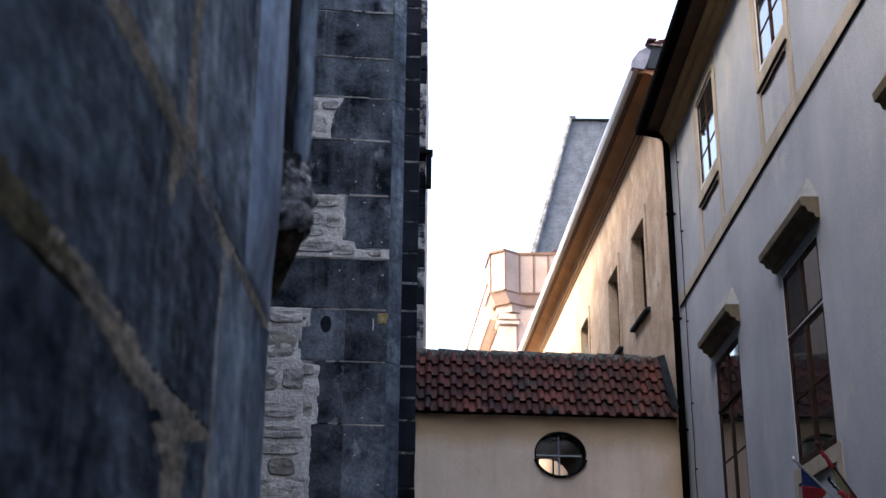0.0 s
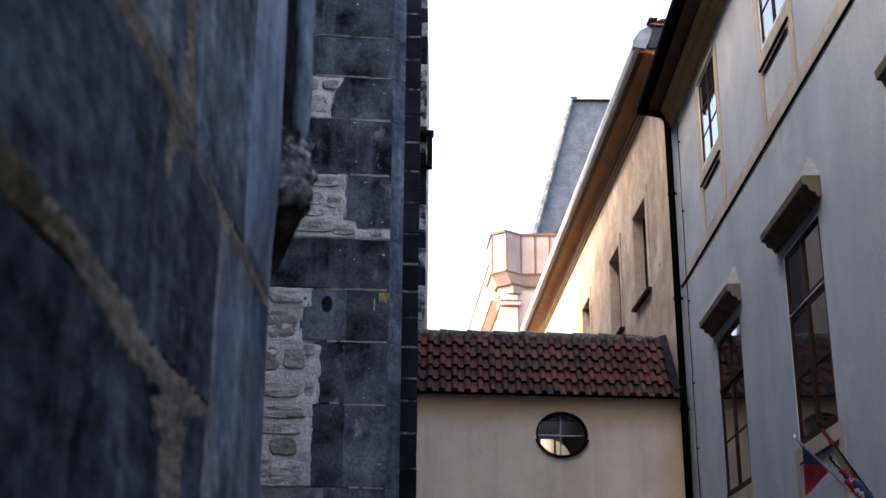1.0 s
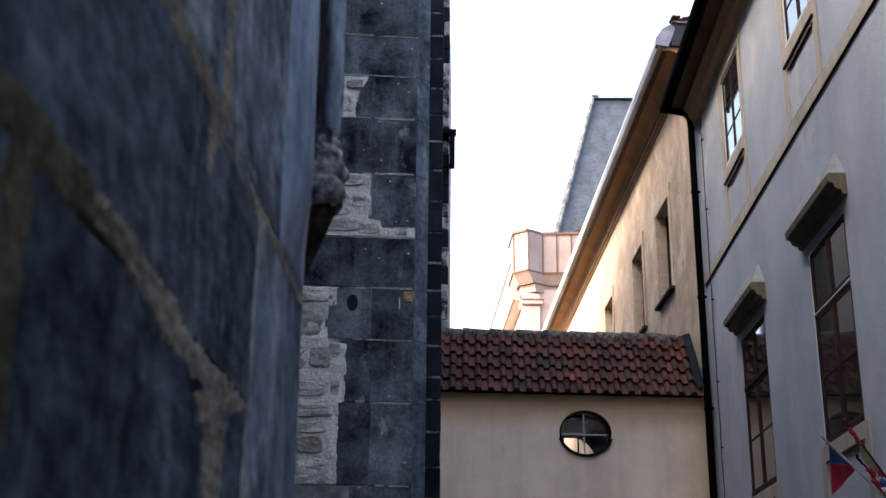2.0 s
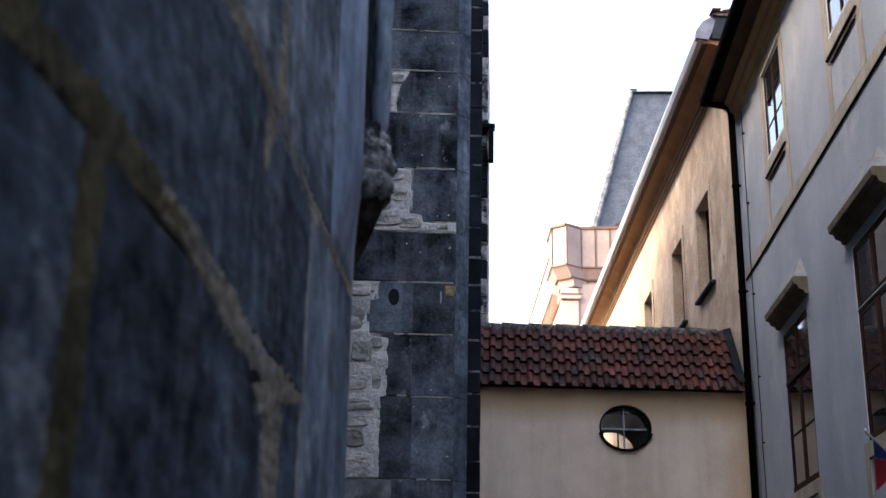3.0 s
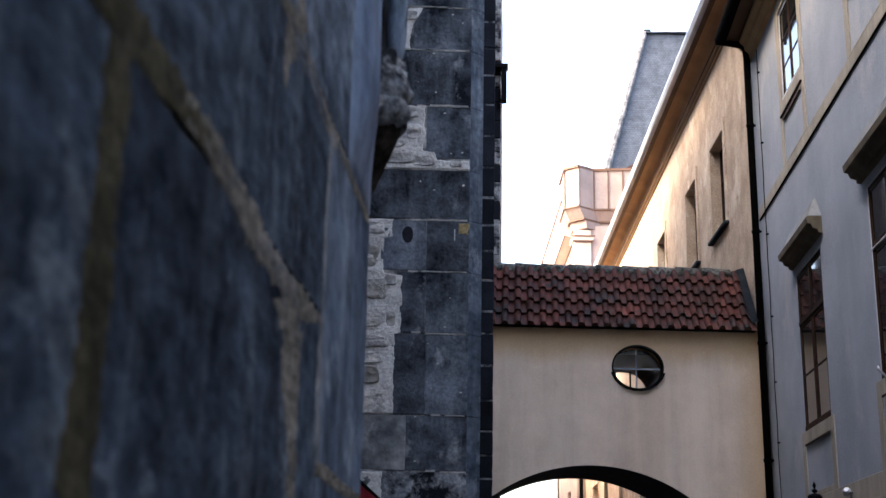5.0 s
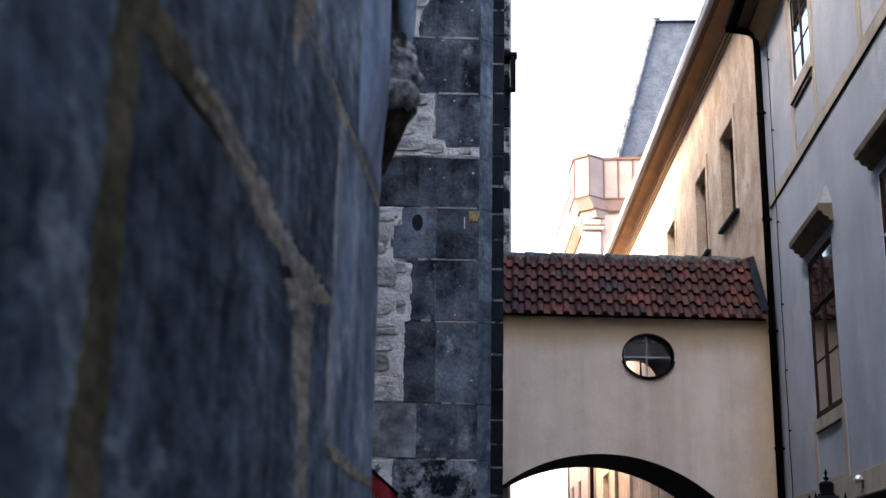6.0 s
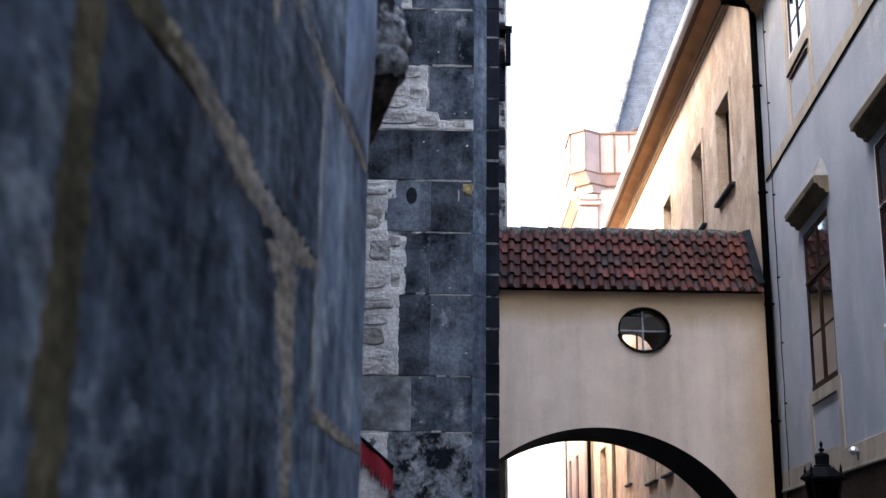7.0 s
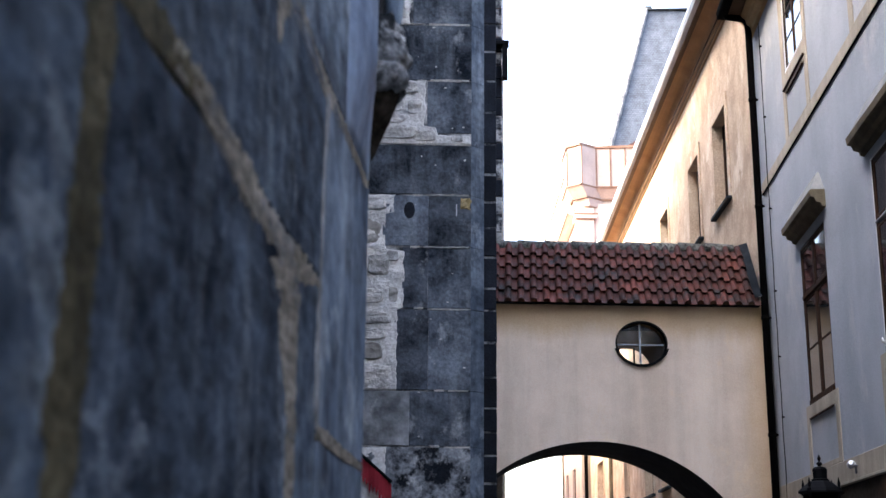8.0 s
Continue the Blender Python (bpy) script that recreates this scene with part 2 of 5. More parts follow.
SLATE = material("blue_slate", (0.048, 0.060, 0.080), (0.095, 0.112, 0.142), 1.5, 0.7, 0.3, 0.15, 20, 0.3, 0.1, courses=(0.17, 0.13))
HIP = material("lichened_hip_stone", (0.10, 0.105, 0.115), (0.27, 0.265, 0.26), 2.5, 0.9, 0.4, 0.1, 20, 0.5, sharp=0.1)
TOWER_PALE = material("soot_spotted_ashlar", (0.02, 0.022, 0.028), (0.40, 0.385, 0.36), 4.5, 0.9, 0.6, 0.2, 25, 0.5, 0.3, sharp=0.07)
WOOD = material("brown_window_wood", (0.020, 0.010, 0.006), (0.050, 0.024, 0.014), 6, 0.7, 0.2, 0.2, 60, 0.2, spec=0.06)
WHITE = material("white_window_paint", (0.60, 0.60, 0.60), (0.74, 0.74, 0.73), 6, 0.55, 0.1, 0.15, 60, 0.1)
BLIND = material("pale_blind", (0.34, 0.31, 0.28), (0.42, 0.385, 0.345), 2, 0.8, 0.05, 0.1, 40, 0.05)
# shopfront brown taken near black: the recess shadow is in the colour
SHOP = material("shopfront_timber_in_shade", (0.006, 0.005, 0.004), (0.014, 0.010, 0.008), 5, 0.6, 0.2, 0.1, 60, 0.2)
# for the capital's underside: brown-black tone with the shade painted in
UNDERSIDE = material("shaded_underside_stone", (0.006, 0.005, 0.004), (0.045, 0.037, 0.030), 10, 0.95, 1.0, 0.1, 40, 0.5, spec=0.05)
# near-black for linings and floors: the shade of unlit rooms as colour
DARK = material("unlit_room_black", (0.010, 0.010, 0.011), (0.018, 0.017, 0.017), 2, 0.9, 0.0)
MUNTIN = material("grey_painted_metal", (0.34, 0.35, 0.37), (0.46, 0.47, 0.49), 6, 0.5, 0.1, 0, 60, 0.1)
GLASS = glass("dark_pane")
RED_CLOTH = material("red_canvas", (0.20, 0.013, 0.022), (0.32, 0.024, 0.036), 4, 0.85, 0.2, 0.1, 90, 0.1)
BLUE_CLOTH = material("blue_cloth", (0.014, 0.032, 0.11), (0.032, 0.058, 0.18), 4, 0.8, 0.1, 0, 90, 0.1)
WHITE_CLOTH = material("white_cloth", (0.40, 0.42, 0.45), (0.52, 0.53, 0.56), 4, 0.8, 0.1, 0, 90, 0.05)
GREEN_CLOTH = material("olive_cloth", (0.13, 0.135, 0.075), (0.19, 0.19, 0.11), 4, 0.8, 0.1, 0, 90, 0.1)
STEEL = material("pale_metal_pole", (0.42, 0.43, 0.45), (0.55, 0.56, 0.58), 6, 0.4, 0.05, 0, 60, 0.05, 0, None, 0, 0.5)
GROUND = material("dark_worn_setts", (0.035, 0.034, 0.034), (0.07, 0.068, 0.066), 5, 0.8, 0.8, 0, 30, 0.4)


# ---- mesh helpers ----
def part(name, bm, mat, parent=None, label="", smooth=False):
    me = bpy.data.meshes.new(name)
    bm.normal_update()
    if smooth:
        for f in bm.faces:
            f.smooth = True
    bm.to_mesh(me)
    bm.free()
    for m in (mat if isinstance(mat, (list, tuple)) else [mat]):
        me.materials.append(m)
    ob = new(name, me)
    if parent:
        ob.parent = parent
    if label:
        ob["label"] = label
    return ob


def thing(name, m, label, category, kind="", group=""):
    ob = new(name)
    ob.matrix_world = m
    return tagged(ob, label, category, group, kind)


def box(bm, x0, x1, y0, y1, z0, z1, bevel=0.0, index=0):
    geo = bmesh.ops.create_cube(bm, size=1.0)["verts"]
    for v in geo:
        v.co = Vector(((x0 + x1) / 2 + v.co.x * (x1 - x0), (y0 + y1) / 2 + v.co.y * (y1 - y0), (z0 + z1) / 2 + v.co.z * (z1 - z0)))
    faces = list({f for v in geo for f in v.link_faces})
    for f in faces:
        f.material_index = index
    if bevel:
        bmesh.ops.bevel(bm, geom=list({e for v in geo for e in v.link_edges}), offset=bevel, segments=1, affect="EDGES")
    return bm


def boxes(*specs, bevel=0.0):
    bm = bmesh.new()
    for s in specs:
        box(bm, *s, bevel=bevel)
    return bm


def tube(bm, points, radius, sides=8, cap=True):
    """A round bar along points; radius may be a list."""
    rings = []
    pts = [Vector(p) for p in points]
    for i, p in enumerate(pts):
        d = (pts[min(i + 1, len(pts) - 1)] - pts[max(i - 1, 0)]).normalized()
        side = d.cross(Vector((0.3, 0.2, 1.0)) if abs(d.z) < 0.9 else Vector((1, 0.1, 0))).normalized()
        up = side.cross(d)
        r = radius[i] if isinstance(radius, (list, tuple)) else radius
        rings.append([bm.verts.new(p + (side * math.cos(a) + up * math.sin(a)) * r) for a in (2 * math.pi * k / sides for k in range(sides))])
    for a, b in zip(rings, rings[1:]):
        for k in range(sides):
            bm.faces.new((a[k], a[(k + 1) % sides], b[(k + 1) % sides], b[k]))
    if cap:
        bm.faces.new(rings[0])
        bm.faces.new(rings[-1][::-1])
    bmesh.ops.recalc_face_normals(bm, faces=bm.faces)
    return bm


def lathe(bm, profile, sides=12, centre=(0, 0)):
    rings = [[bm.verts.new((centre[0] + r * math.cos(2 * math.pi * k / sides), centre[1] + r * math.sin(2 * math.pi * k / sides), z)) for k in range(sides)] for r, z in profile]
    for a, b in zip(rings, rings[1:]):
        for k in range(sides):
            bm.faces.new((a[k], a[(k + 1) % sides], b[(k + 1) % sides], b[k]))
    bm.faces.new(rings[0][::-1])
    bm.faces.new(rings[-1])
    bmesh.ops.recalc_face_normals(bm, faces=bm.faces)
    return bm


def extrude_profile(bm, profile, y0, y1, axis="y"):
    """A closed (x, z) outline drawn out along y."""
    a = [bm.verts.new((x, y0, z)) for x, z in profile]
    b = [bm.verts.new((x, y1, z)) for x, z in profile]
    n = len(profile)
    for i in range(n):
        bm.faces.new((a[i], a[(i + 1) % n], b[(i + 1) % n], b[i]))
    bm.faces.new(a[::-1])
    bm.faces.new(b)
    bmesh.ops.recalc_face_normals(bm, faces=bm.faces)
    return bm


def pierced_wall(y0, y1, z0, z1, holes, thick, reveal):
    """A wall in the plane x = 0 running along y, solid towards +x, with rectangular openings (ya, yb, za, zb)."""
    bm = bmesh.new()
    ys = sorted({y0, y1, *(h[0] for h in holes), *(h[1] for h in holes)})
    zs = sorted({z0, z1, *(h[2] for h in holes), *(h[3] for h in holes)})

    def quad(*c):
        bm.faces.new([bm.verts.new(p) for p in c])

    for a, b in zip(ys, ys[1:]):
        for lo, hi in zip(zs, zs[1:]):
            mid = ((a + b) / 2, (lo + hi) / 2)
            if any(h[0] < mid[0] < h[1] and h[2] < mid[1] < h[3] for h in holes):
                continue
            quad((0, a, lo), (0, a, hi), (0, b, hi), (0, b, lo))
            quad((thick, a, lo), (thick, b, lo), (thick, b, hi), (thick, a, hi))
    for a, b, lo, hi in holes:
        d = thick
        quad((0, a, lo), (0, b, lo), (d, b, lo), (d, a, lo))
        quad((0, a, hi), (d, a, hi), (d, b, hi), (0, b, hi))
        quad((0, a, lo), (d, a, lo), (d, a, hi), (0, a, hi))
        quad((0, b, lo), (0, b, hi), (d, b, hi), (d, b, lo))
    quad((0, y0, z0), (0, y0, z1), (thick, y0, z1), (thick, y0, z0))
    quad((0, y1, z0), (thick, y1, z0), (thick, y1, z1), (0, y1, z1))
    quad((0, y0, z1), (0, y1, z1), (thick, y1, z1), (thick, y0, z1))
    bmesh.ops.remove_doubles(bm, verts=bm.verts, dist=1e-4)
    bmesh.ops.recalc_face_normals(bm, faces=bm.faces)
    return bm


def rough_block(w, d, h, bevel=0.012, bulge=0.006, seed=0, cuts=2, ragged=0.0):
    """A hewn stone block centred in x and z, its face at y = 0, going back d."""
    rnd = random.Random(seed)
    bm = bmesh.new()
    n = cuts + 2
    xs = [-w / 2 + bevel] + [w * (i / (n - 1) - 0.5) for i in range(1, n - 1)] + [w / 2 - bevel]
    zs = [-h / 2 + bevel] + [h * (i / (n - 1) - 0.5) for i in range(1, n - 1)] + [h / 2 - bevel]
    front = [[bm.verts.new((x + rnd.uniform(-1, 1) * bevel * 0.4, rnd.uniform(-bulge, bulge * 0.5), z + rnd.uniform(-1, 1) * bevel * 0.4)) for x in xs] for z in zs]
    for i in range(n - 1):
        for j in range(n - 1):
            bm.faces.new((front[i][j], front[i][j + 1], front[i + 1][j + 1], front[i + 1][j]))
    if ragged:
        for i in range(n):
            for j in range(n):
                v = front[i][j].co
                if i in (0, n - 1):
                    v.z += rnd.uniform(-1, 1) * ragged
                if j in (0, n - 1):
                    v.x += rnd.uniform(-1, 1) * ragged
    rim = [front[0][j] for j in range(n)] + [front[i][-1] for i in range(1, n)] + [front[-1][j] for j in range(n - 2, -1, -1)] + [front[i][0] for i in range(n - 2, 0, -1)]

    def ring(y, grow):
        out = []
        for v in rim:
            x, z = v.co.x, v.co.z
            sx = max(-w / 2, min(w / 2, x * (1 + grow * 2 / w * bevel * 1.0))) if grow else x
            sz = max(-h / 2, min(h / 2, z * (1 + grow * 2 / h * bevel * 1.0))) if grow else z
            out.append(bm.verts.new((sx, y, sz)))
        return out

    r1, r2 = (ring(bevel, 0.0), ring(d, 0.0)) if ragged else (ring(bevel, 1.0), ring(d, 1.0))
    for a, b in ((rim, r1), (r1, r2)):
        for k in range(len(rim)):
            k2 = (k + 1) % len(rim)
            bm.faces.new((a[k], b[k], b[k2], a[k2]))
    bmesh.ops.recalc_face_normals(bm, faces=bm.faces)
    return bm


G = pose(3.852, 19.326, 0, 0, 0, -0.38)     # grey house: face x = 0, along y
O = pose(3.832, 19.326, 0, 0, 0, 2.5)       # ochre house
B = pose(0, 19, 0, 0, 0, 5)                 # bridge: face y = 0, along x
T = pose(0, 9, 0, 0, 0, 5)                  # buttress face

# ---- ground and closing walls ----
bm = bmesh.new()
bmesh.ops.create_grid(bm, x_segments=2, y_segments=2, size=600)
tagged(part("ground", bm, GROUND), "worn grey granite setts of the street", "ground", kind="structure")
# added behind the camera, never in view; its height limits the sky light
tagged(part("wall_back", boxes((-6, 12, -30.6, -30, 0, 8)), CREAM), "plain wall behind the camera, unseen, added to close off light", "wall", kind="structure")
# out of view: added masses that close the gaps to the sun
tagged(part("wall_recess", boxes((-8, -2.2, 2.5, 9.2, 0, 14), (-8, -1.3, 10.2, 17.6, 0, 15), (-8, -2.9, -22, 2.6, 0, 12)), STONE_FAR), "unseen stone masses behind the buttresses, added to keep sun off the lane", "wall", kind="structure")

# ---- grey house ----
grey = thing("town_house", G, "blue-grey rendered town house with beige string course and hooded windows", "house")
LOWER = [(-3.80, -2.36, 3.92, 6.08), (-7.45, -6.05, 3.96, 6.11), (-11.5, -10.13, 3.96, 6.11)]
UPPER = [(-3.43, -2.21, 8.74, 10.13), (-7.09, -5.90, 8.74, 10.13)]
part("wall", pierced_wall(-40, 0.05, 2.8, 10.45, LOWER + UPPER, 0.45, 0.1), GREY, grey)
part("shopfront", boxes((0.06, 0.5, -40, 0.05, 0, 2.795)), SHOP, grey, "dark brown shopfront, the shade of its recess put into the colour")
part("band", boxes((-0.03, 0.0, -40, -0.05, 2.76, 3.03), (-0.055, -0.0, -40, -0.05, 2.74, 2.775), bevel=0.006), BEIGE, grey, "beige plaster band above the shopfront")
part("string_course", boxes((-0.022, 0.0, -40, -0.12, 7.60, 7.77), bevel=0.006), BEIGE, grey, "beige plaster string course")
# the crisp shadow line under the course, added as a black strip
part("drip_strip", boxes((-0.024, 0.0, -40, -0.12, 7.585, 7.597)), PIPE, grey, "thin black strip drawn as the shadow line under the string course")
# eaves: cornice, soffit, gutter and roof
bm = bmesh.new()
extrude_profile(bm, [(0.0, 10.36), (-0.05, 10.38), (-0.06, 10.44), (-0.12, 10.50), (-0.14, 10.58), (-0.2, 10.64), (-0.2, 10.72), (0.0, 10.72)], -40, 0.02)
part("cornice", bm, CORNICE, grey, "ochre moulded plaster cornice")
part("soffit", boxes((-0.50, -0.2, -40, 0.05, 10.70, 10.74)), BROWN, grey, "brown boarded soffit")
bm = bmesh.new()
prof = [(-0.465 + 0.115 * math.cos(a), 10.80 + 0.115 * math.sin(a)) for a in (math.pi + math.pi * k / 8 for k in range(9))]
prof += [(-0.465 + 0.10 * math.cos(a), 10.80 + 0.10 * math.sin(a)) for a in (2 * math.pi - math.pi * k / 8 for k in range(9))]
extrude_profile(bm, prof, -40, 0.0)
box(bm, -0.57, -0.36, -0.012, 0.0, 10.69, 10.80)
part("gutter", bm, PIPE, grey, "black half-round gutter")
bm = bmesh.new()
extrude_profile(bm, [(-0.46, 10.80), (5.0, 14.6), (5.0, 14.5), (-0.40, 10.74)], -40, 0.05)
part("roof", bm, TILE, grey)
part("gable_wall", boxes((0.45, 8.0, -0.4, 0.05, 0, 10.7)), GREY, grey)


def trim_frame(y0, y1, z0, z1, w, top, d=0.018):
    """Flat plaster bands round an opening; below it they run on to z0."""
    s = [(-d, 0.0, y0 - w, y0, z0, z1 + (w if top else 0)), (-d, 0.0, y1, y1 + w, z0, z1 + (w if top else 0))]
    if top:
        s.append((-d, 0.0, y0, y1, z1, z1 + w))
    return s


def casement(house, y0, y1, z0, z1, transom, rows_low, frame_mat, wood, blind=False, hang=False, white_edge=False):
    """A two-light window set into its opening, with frame, transom, sashes and panes."""
    w = new("window")
    w.parent = house
    x = 0.006
    f = 0.05 if transom else 0.035
    half = 0.045 if transom else 0.026
    part("frame", boxes((x, x + 0.09, y0, y0 + f, z0, z1), (x, x + 0.09, y1 - f, y1, z0, z1), (x, x + 0.09, y0 + f, y1 - f, z1 - f, z1),
                        (x - 0.02, x + 0.09, y0 + f, y1 - f, z0, z0 + f * 1.3), bevel=0.006), frame_mat, w)
    mid = (y0 + y1) / 2
    lights = [(z0 + f * 1.3, transom - 0.045 if transom else z1 - f, rows_low)]
    if transom:
        h = 0.013 if white_edge else 0.03
        part("transom", boxes((x - 0.012, x + 0.08, y0 - 0.0, y1 + 0.0, transom - h, transom + h), bevel=0.008), WHITE if white_edge else wood, w)
        lights.append((transom + 0.035, z1 - f, 1))
    for lo, hi, rows in lights:
        part("mullion", boxes((x + 0.0, x + 0.08, mid - half, mid + half, lo, hi), bevel=0.008), wood, w)
        for a, b in ((y0 + f, mid - half), (mid + half, y1 - f)):
            s = 0.03 if transom else 0.022
            part("sash", boxes((x + 0.006, x + 0.05, a, a + s, lo, hi), (x + 0.006, x + 0.05, b - s, b, lo, hi),
                               (x + 0.006, x + 0.05, a + s, b - s, lo, lo + s), (x + 0.006, x + 0.05, a + s, b - s, hi - s, hi), bevel=0.004), wood, w)
            for k in range(rows):
                c, d = lo + s + (hi - lo - 2 * s) * k / rows, lo + s + (hi - lo - 2 * s) * (k + 1) / rows
                part("pane", boxes((x + 0.016, x + 0.021, a + s - 0.005, b - s + 0.005, c, d)), GLASS, w)
                if k:
                    part("glazing_bar", boxes((x + 0.008, x + 0.045, a + s, b - s, c - 0.014, c + 0.014), bevel=0.003), wood, w)
    if white_edge:
        part("edge_bead", boxes((x - 0.006, x, y1 - 0.020, y1 - 0.002, z0, z1 - 0.02), (x - 0.006, x, y0 + 0.02, y1 - 0.002, z1 - 0.018, z1 - 0.002)), WHITE, w, "thin white bead round the frame")
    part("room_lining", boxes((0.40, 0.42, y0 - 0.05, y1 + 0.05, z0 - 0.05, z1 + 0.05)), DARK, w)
    return w


def hood(house, y0, y1, z):
    """A moulded ledge over a window, with a steep hipped plaster cap."""
    h = new("window_hood")
    h.parent = house
    bm = bmesh.new()
    extrude_profile(bm, [(0.0, z - 0.11), (-0.05, z - 0.10), (-0.06, z - 0.06), (-0.12, z - 0.04), (-0.14, z + 0.015), (-0.185, z + 0.025), (-0.195, z + 0.10), (-0.17, z + 0.12), (0.0, z + 0.12)], y0, y1)
    part("ledge", bm, HOOD, h)
    bm = bmesh.new()
    base = [bm.verts.new(p) for p in ((0, y0, z + 0.12), (-0.17, y0 + 0.01, z + 0.12), (-0.17, y1 - 0.01, z + 0.12), (0, y1, z + 0.12))]
    top = [bm.verts.new(p) for p in ((0, y0 + 0.26, z + 0.44), (0, y1 - 0.26, z + 0.44))]
    tip = [bm.verts.new(p) for p in ((-0.03, y0 + 0.25, z + 0.42), (-0.03, y1 - 0.25, z + 0.42))]
    bm.faces.new((base[0], tip[0], base[1]))
    bm.faces.new((base[0], top[0], tip[0]))
    bm.faces.new((base[1], tip[0], tip[1], base[2]))
    bm.faces.new((tip[0], top[0], top[1], tip[1]))
    bm.faces.new((base[2], tip[1], base[3]))
    bm.faces.new((base[3], tip[1], top[1]))
    bm.faces.new((base[0], base[1], base[2], base[3]))
    bmesh.ops.recalc_face_normals(bm, faces=bm.faces)
    part("cap", bm, CAP, h, "pale weathered plaster cap")


for k, (y0, y1, z0, z1) in enumerate(LOWER):
    w = casement(grey, y0, y1, z0, z1, 5.39, 2, WOOD, WOOD, white_edge=(k == 1))
    if k == 0:
        part("blind", boxes((0.12, 0.125, y0 + 0.06, y1 - 0.06, z0 + 0.05, 5.2)), BLIND, w, "pale cloth blind behind the lower panes")
    part("apron", boxes(*trim_frame(y0, y1, 3.035, z0, 0.16, False), (-0.018, 0.0, y0, y1, z0 - 0.17, z0 - 0.0), (-0.018, 0.0, y0, y1, 3.035, 3.10), bevel=0.004), BEIGE, grey, "beige plaster apron panel")
    part("apron_lip", boxes((-0.032, -0.018, y0 + 0.06, y1 - 0.06, z0 - 0.195, z0 - 0.172)), WOOD, grey)
    hood(grey, y0 - 0.19, y1 + 0.19, 6.32)
for y0, y1, z0, z1 in UPPER:
    casement(grey, y0, y1, z0, z1, 0, 3, WHITE, WOOD)
    part("window_trim", boxes(*trim_frame(y0, y1, 7.775, z1, 0.17, True), (-0.018, 0.0, y0, y1, 8.45, z0), (-0.018, 0.0, y0, y1, 7.775, 7.80), bevel=0.004), BEIGE, grey, "beige plaster window trim")
    part("window_sill", boxes((-0.045, 0.0, y0 - 0.06, y1 + 0.06, 8.505, 8.53), (-0.03, 0.0, y0 + 0.08, y1 - 0.08, 8.425, 8.445), bevel=0.005), WOOD, grey)

# ---- drainpipe and cable in the corner ----
drain = thing("drainpipe", G, "black cast-iron drainpipe in the corner of the house", "drainpipe")
bm = bmesh.new()
tube(bm, [(-0.46, -0.10, 10.75), (-0.42, -0.12, 10.68), (-0.16, -0.14, 10.62), (-0.10, -0.14, 10.54), (-0.09, -0.14, 10.4), (-0.09, -0.14, 0.1)], 0.056, 14)
part("pipe", bm, PIPE, drain, smooth=True)
for z in (9.2, 7.4, 5.6, 3.8, 2.0):
    bm = bmesh.new()
    lathe(bm, [(0.058, z - 0.03), (0.068, z - 0.02), (0.068, z + 0.02), (0.058, z + 0.03)], 14, (-0.09, -0.14))
    box(bm, -0.03, 0.0, -0.155, -0.125, z - 0.015, z + 0.015)
    part("bracket", bm, PIPE, drain)
cable = thing("cable", G, "thin grey lightning cable clipped to the house wall", "cable")
bm = bmesh.new()
tube(bm, [(-0.03, -0.66 + 0.02 * math.sin(3 * k), 10.3 - 0.5 * k) for k in range(16)], 0.007, 6)
part("wire", bm, IRON, cable)
for z in (9.9, 8.7, 7.2, 5.9, 4.9, 4.0):
    part("clip", boxes((-0.04, 0.0, -0.685, -0.645, z - 0.01, z + 0.01), bevel=0.003), IRON, cable)

# ---- ochre house behind the bridge ----
ochre = thing("town_house", O, "ochre rendered town house with deep windows and a coved eaves", "house")
OW = [(2.20, 3.36, 8.30, 10.05), (4.87, 6.00, 8.30, 10.05), (8.70, 9.82, 8.30, 10.10)]
OL = [(9.9, 11.0, 3.85, 5.6), (12.3, 13.7, 3.85, 5.6), (17.1, 17.9, 4.1, 5.8), (23.4, 25.3, 3.9, 5.75)]
part("wall", pierced_wall(0.06, 28.4, 0, 11.75, OW + OL, 0.5, 0.25), ORANGE, ochre)
part("gable_wall", boxes((0.5, 8.0, 0.06, 0.4, 0, 12.0)), ORANGE, ochre)
for y0, y1, z0, z1 in OW + OL:
    w = new("window")
    w.parent = ochre
    mid = (y0 + y1) / 2
    part("frame", boxes((0.17, 0.22, y0, y0 + 0.06, z0, z1), (0.17, 0.22, y1 - 0.06, y1, z0, z1), (0.17, 0.22, mid - 0.035, mid + 0.035, z0, z1),
                        (0.17, 0.22, y0 + 0.06, y1 - 0.06, z1 - 0.06, z1), (0.17, 0.22, y0 + 0.06, y1 - 0.06, z0, z0 + 0.06),
                        (0.175, 0.215, y0 + 0.06, y1 - 0.06, z0 + 1.1, z0 + 1.15), bevel=0.005), WOOD, w)
    for a, b in ((y0 + 0.06, mid - 0.035), (mid + 0.035, y1 - 0.06)):
        part("pane", boxes((0.19, 0.195, a, b, z0 + 0.06, z1 - 0.06)), GLASS, w)
    part("surround", boxes((-0.03, 0.0, y0 - 0.14, y0, z0 - 0.02, z1 + 0.22), (-0.03, 0.0, y1, y1 + 0.14, z0 - 0.02, z1 + 0.22), (-0.03, 0.0, y0, y1, z1, z1 + 0.22), bevel=0.006), ORANGE, w)
    part("sill", boxes((-0.10, 0.02, y0 - 0.16, y1 + 0.16, z0 - 0.08, z0 - 0.02), bevel=0.012), LEAD, w, "grey sheet-metal sill")
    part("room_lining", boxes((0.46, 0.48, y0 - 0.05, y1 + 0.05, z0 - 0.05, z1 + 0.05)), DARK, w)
bm = bmesh.new()
